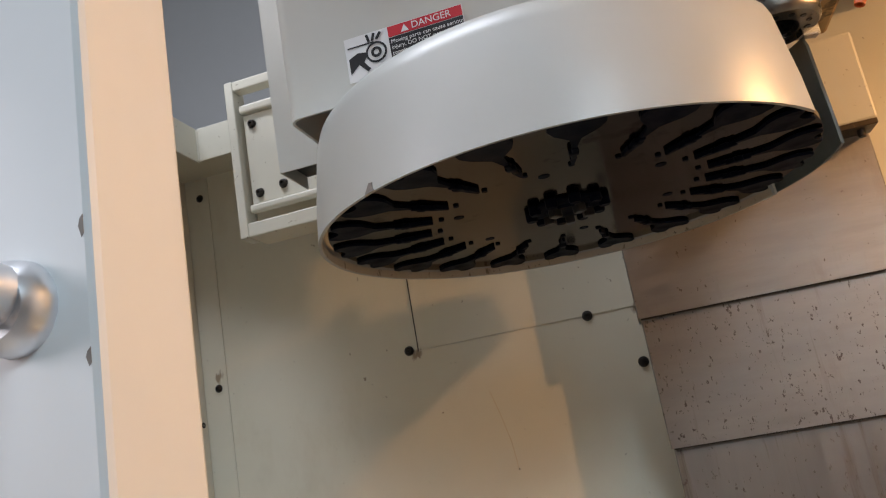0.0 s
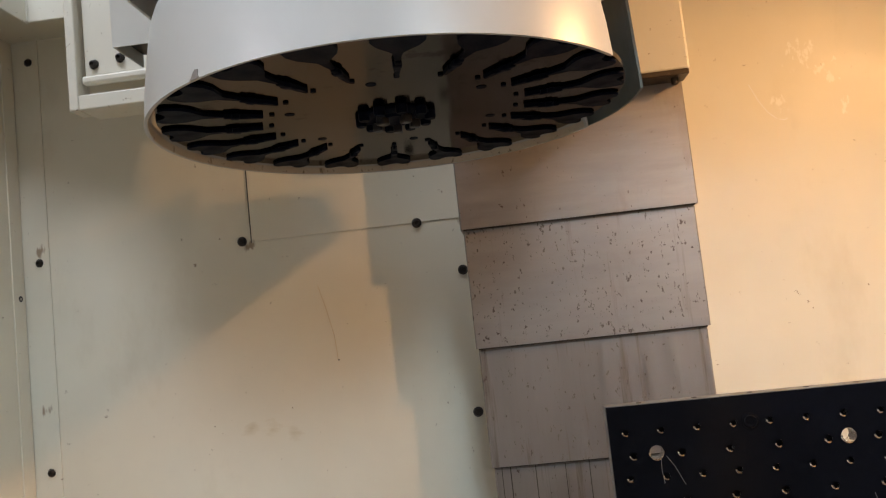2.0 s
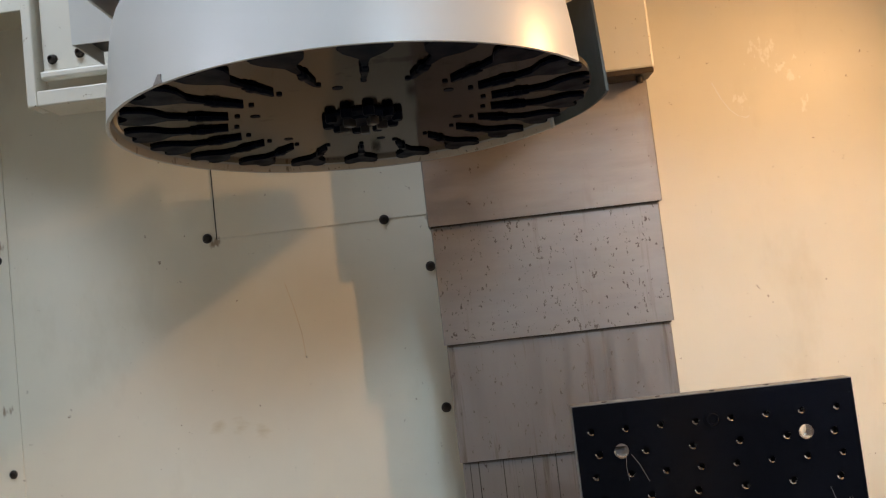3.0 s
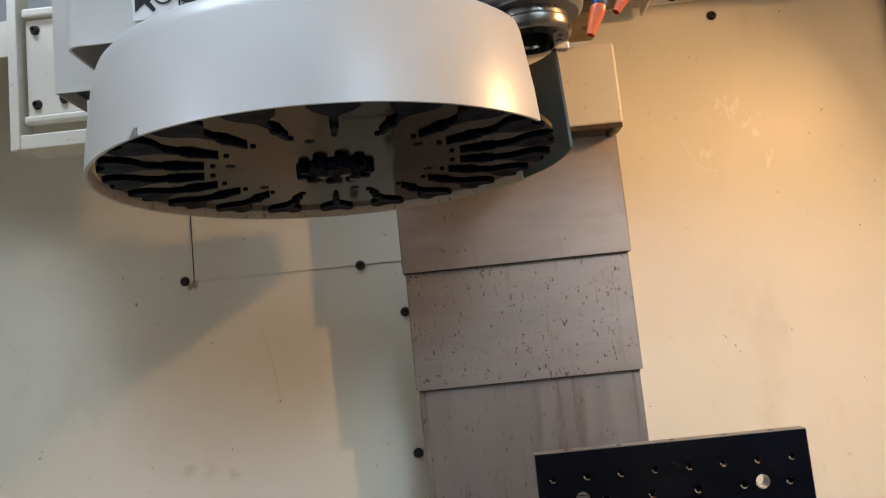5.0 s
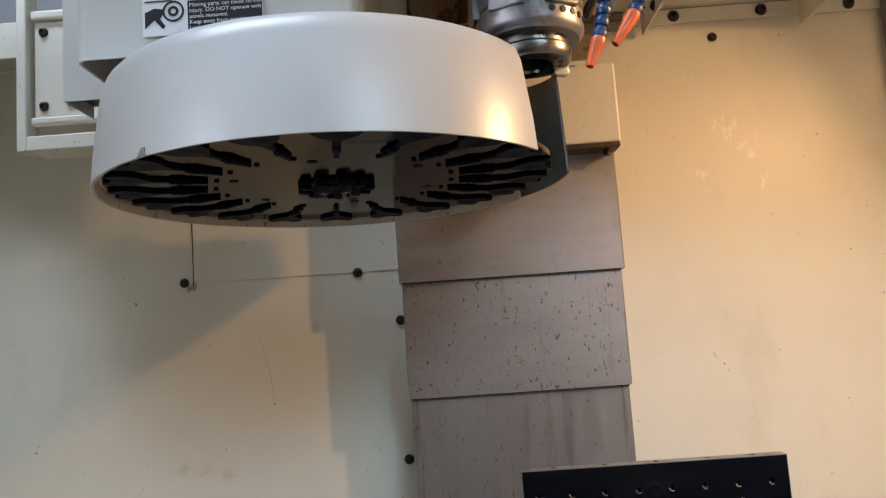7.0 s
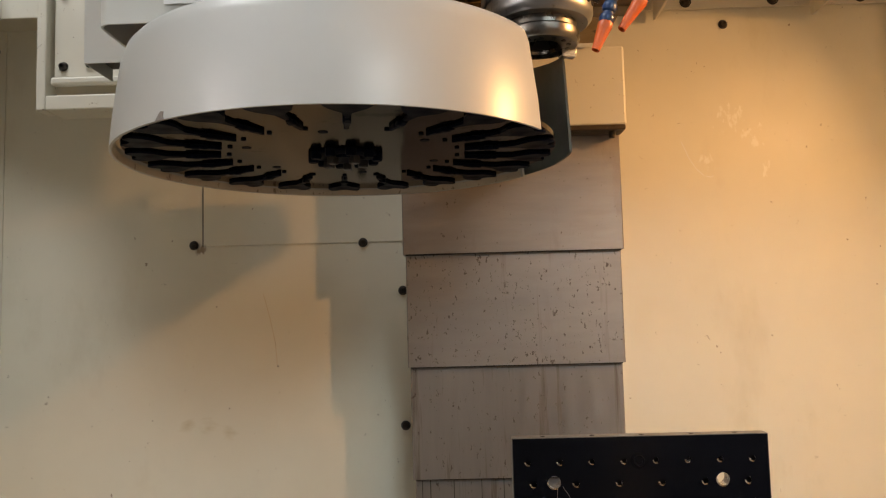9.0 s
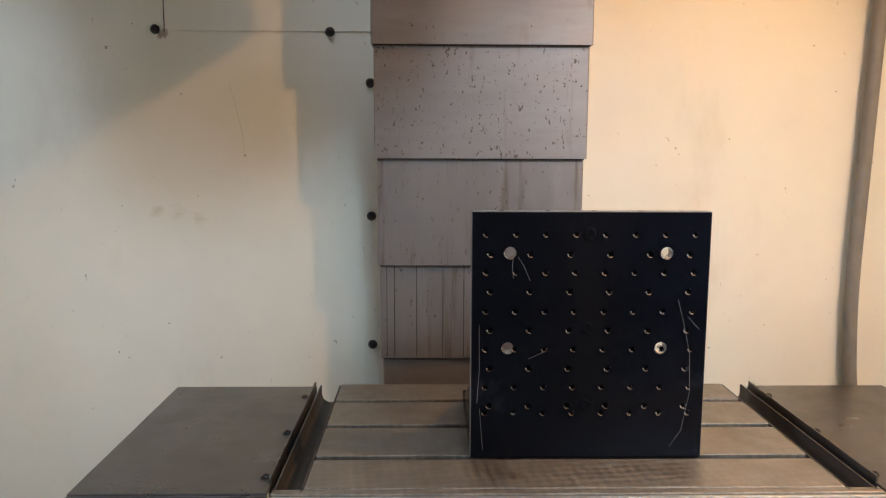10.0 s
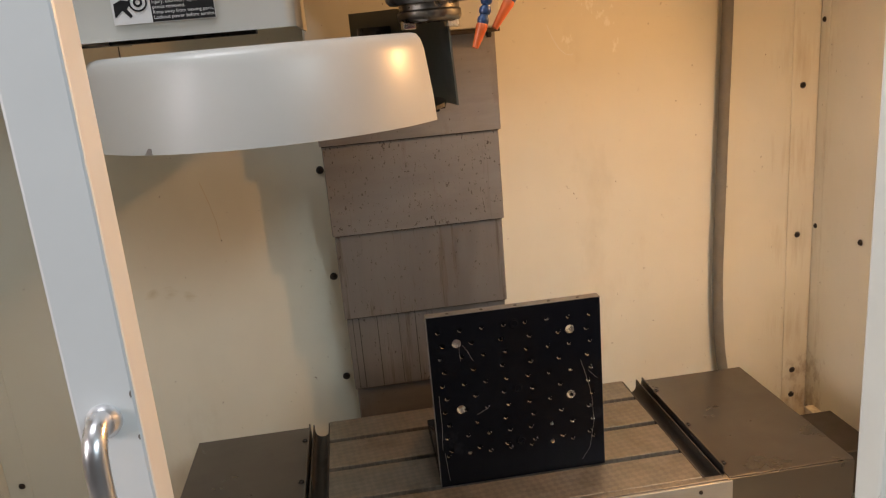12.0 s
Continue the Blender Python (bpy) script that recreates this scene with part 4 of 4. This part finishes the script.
# saddle, front way cover and pan below the table
sad = thing("saddle", "oil-brown cast saddle with a bright wiper strip under the table", "saddle", at=(0.1, -0.5, -0.15))
part("body", box((-0.36, -0.20, -0.25), (0.52, 0.30, 0.0), 0.01), brown_cast, sad)
part("block", box((0.306, -0.245, -0.075), (0.535, 0.2, -0.002), 0.006), brown_cast, sad)
part("block_foot", box((0.306, -0.24, -0.20), (0.475, 0.2, -0.076), 0.012), brown_cast, sad)
part("wiper_strip", box((-0.39, -0.262, -0.088), (0.30, -0.246, -0.040), 0.003), grimy_strip, sad, "worn grimy steel wiper strip")
part("wiper_rubber", box((-0.39, -0.278, -0.108), (0.30, -0.235, -0.089), 0.004), slot_iron, sad, "black rubber wiper")
for x in (-0.12, 0.02, 0.06, 0.16):
    screw(sad, (x, -0.262, -0.064), r=0.008, h=0.006)
part("black_bracket", prism([(-0.652, -0.055), (-0.395, -0.045), (-0.395, -0.238), (-0.535, -0.238), (-0.597, -0.188), (-0.602, -0.122), (-0.655, -0.11)], -0.1, 0.215, pose(0, 0, 0, 90, 0, 0)), slot_iron, sad, "black cast bracket")
fw = thing("front_way_cover", "rust-stained steel way cover sloping in front of the table", "way cover", at=(0.1, -0.77, -0.262))
part("plate", box((-0.39, -0.80, -0.006), (0.30, 0.0, 0.0), 0.002), rusty_cover, fw)
part("fold", box((0.2965, -0.80, -0.17), (0.3, 0.0, -0.0065), 0.001), rusty_cover, fw)
part("fold", box((-0.39, -0.80, -0.17), (-0.3865, 0.0, -0.0065), 0.001), rusty_cover, fw)
tagged(part("floor", box((XL, -1.62, -0.48), (XR, -0.002, -0.44)), pan_paint), "cream chip pan with dark oil stains and shade painted on its left", "floor", **S)
ledge = tagged(part("pan_ledge", box((XR - 0.035, -1.6, -0.439), (XR - 0.001, -0.051, -0.285), 0.003), cream), "cream folded ledge along the chip pan", "ledge", **S)
# Added dark slab that stands in for the shade on the pan's left floor.
tray = thing("pan_shade_slab", "near-black slab standing in for shade on the pan floor", "tray", at=(-0.98, -0.6, -0.44))
part("base", box((-0.32, -0.75, 0.0005), (0.36, 0.56, 0.012), 0.002), pan_shade, tray)
for lo, hi in (((-0.32, 0.5605, 0.0005), (0.36, 0.566, 0.05)), ((0.3605, -0.75, 0.0005), (0.366, 0.56, 0.05))):
    part("lip", box(lo, hi, 0.001), pan_shade, tray)
aug = thing("chip_auger_box", "black metal box in the corner beside the table", "box", at=(1.25, -0.36, -0.30))
part("body", prism([(-0.08, -0.07), (0.070, -0.07), (0.070, 0.075), (-0.06, 0.075), (-0.08, 0.055)], -0.16, 0.08, pose(0, 0, 0, 90, 0, 0), 0.004), slot_iron, aug)

# doors
dl = thing("sliding_door", "white sliding door with a bent chrome handle, pushed open", "door", "sliding doors", at=(-0.378, -1.48, 0))
part("stile", box((-0.066, -0.031, -0.7), (0.0, 0.031, 1.75), 0.004), door_paint, dl)
pane = part("window", box((-0.75, -0.004, -0.2), (-0.0665, 0.002, 1.55)), pane_glass, dl, "clear door window")
pane.visible_shadow = False
part("lower_panel", box((-0.9, -0.012, -0.7), (-0.0665, 0.012, -0.201), 0.002), door_paint, dl)
part("upper_panel", box((-0.9, -0.012, 1.551), (-0.0665, 0.012, 1.75), 0.002), door_paint, dl)
part("rear_stile", box((-0.9, -0.03, -0.2), (-0.751, 0.03, 1.55), 0.004), door_paint, dl)
handle = tube([(-0.036, -0.028, 0.690), (-0.036, -0.050, 0.694), (-0.036, -0.070, 0.682), (-0.036, -0.077, 0.655), (-0.036, -0.077, 0.60), (-0.036, -0.077, 0.545), (-0.036, -0.071, 0.517), (-0.036, -0.052, 0.503), (-0.036, -0.028, 0.506)], 0.0125, 16, 6)
part("handle", handle, satin_alu, dl, "bent satin aluminium handle", smooth=True)
for z in (0.690, 0.506):
    part("handle_foot", lathe([(0, 0.0), (0.019, 0.0), (0.018, 0.006), (0.0135, 0.012), (0, 0.012)], Matrix.Translation((-0.036, -0.031, z)) @ pose(0, 0, 0, 90, 0, 0), 24), satin_alu, dl, smooth=True)
for z, h in ((0.716, 0.0045), (0.666, 0.0035)):
    part("paint_chip", prism([(-0.0040, -h), (-0.0030, -h * 0.7), (-0.0030, h), (-0.0045, h * 0.6), (-0.0052, 0)], 0.0308, 0.0313, Matrix.Translation((-0.001, 0, z)) @ pose(0, 0, 0, 90, 0, 0)), primer_grey, dl)
dr = thing("sliding_door", "white sliding door edge with a worn rubber seal", "door", "sliding doors", at=(0.349, -1.67, 0))
part("stile", box((0.018, -0.03, -0.7), (0.12, 0.03, 1.75), 0.004), door_paint, dr)
part("seal", box((0.0, -0.012, -0.7), (0.0175, 0.028, 1.75), 0.005), seal_white, dr, "worn white rubber seal")
pane = part("window", box((0.1205, -0.004, -0.2), (0.85, 0.002, 1.55)), pane_glass, dr, "clear door window")
pane.visible_shadow = False
part("lower_panel", box((0.1205, -0.012, -0.7), (1.0, 0.012, -0.201), 0.002), door_paint, dr)
part("upper_panel", box((0.1205, -0.012, 1.551), (1.0, 0.012, 1.75), 0.002), door_paint, dr)
part("rear_stile", box((0.851, -0.03, -0.2), (1.0, 0.03, 1.55), 0.004), door_paint, dr)
for z in (0.62, 0.35, 0.05):
    screw(dr, (0.03, -0.03, z), r=0.006, h=0.003)

# the shop around the machine
room = dict(kind="structure")
tagged(part("shop_floor", box((-5, -7, -0.95), (5, 2, -0.9)), shop_floor), "grey concrete shop floor", "floor", **room)
tagged(part("shop_ceiling", box((-5, -7, 3.6), (5, 2, 3.65)), shop_wall), "grey shop ceiling", "ceiling", **room)
tagged(part("wall_south", box((-5, -7.05, -0.9), (5, -7, 3.6)), shop_wall), "grey shop wall", "wall", **room)
tagged(part("wall_shop_west", box((-5.05, -7, -0.9), (-5, 2, 3.6)), shop_wall), "grey shop wall", "wall", **room)
tagged(part("wall_shop_east", box((5, -7, -0.9), (5.05, 2, 3.6)), shop_wall), "grey shop wall", "wall", **room)
tagged(part("wall_shop_north", box((-5, 2, -0.9), (5, 2.05, 3.6)), shop_wall), "grey shop wall", "wall", **room)
tagged(part("front_skirt", box((XL, -1.66, -0.9), (XR, -1.62, -0.46)), door_paint), "white sheet-metal front of the machine below the door", "panel", **room)
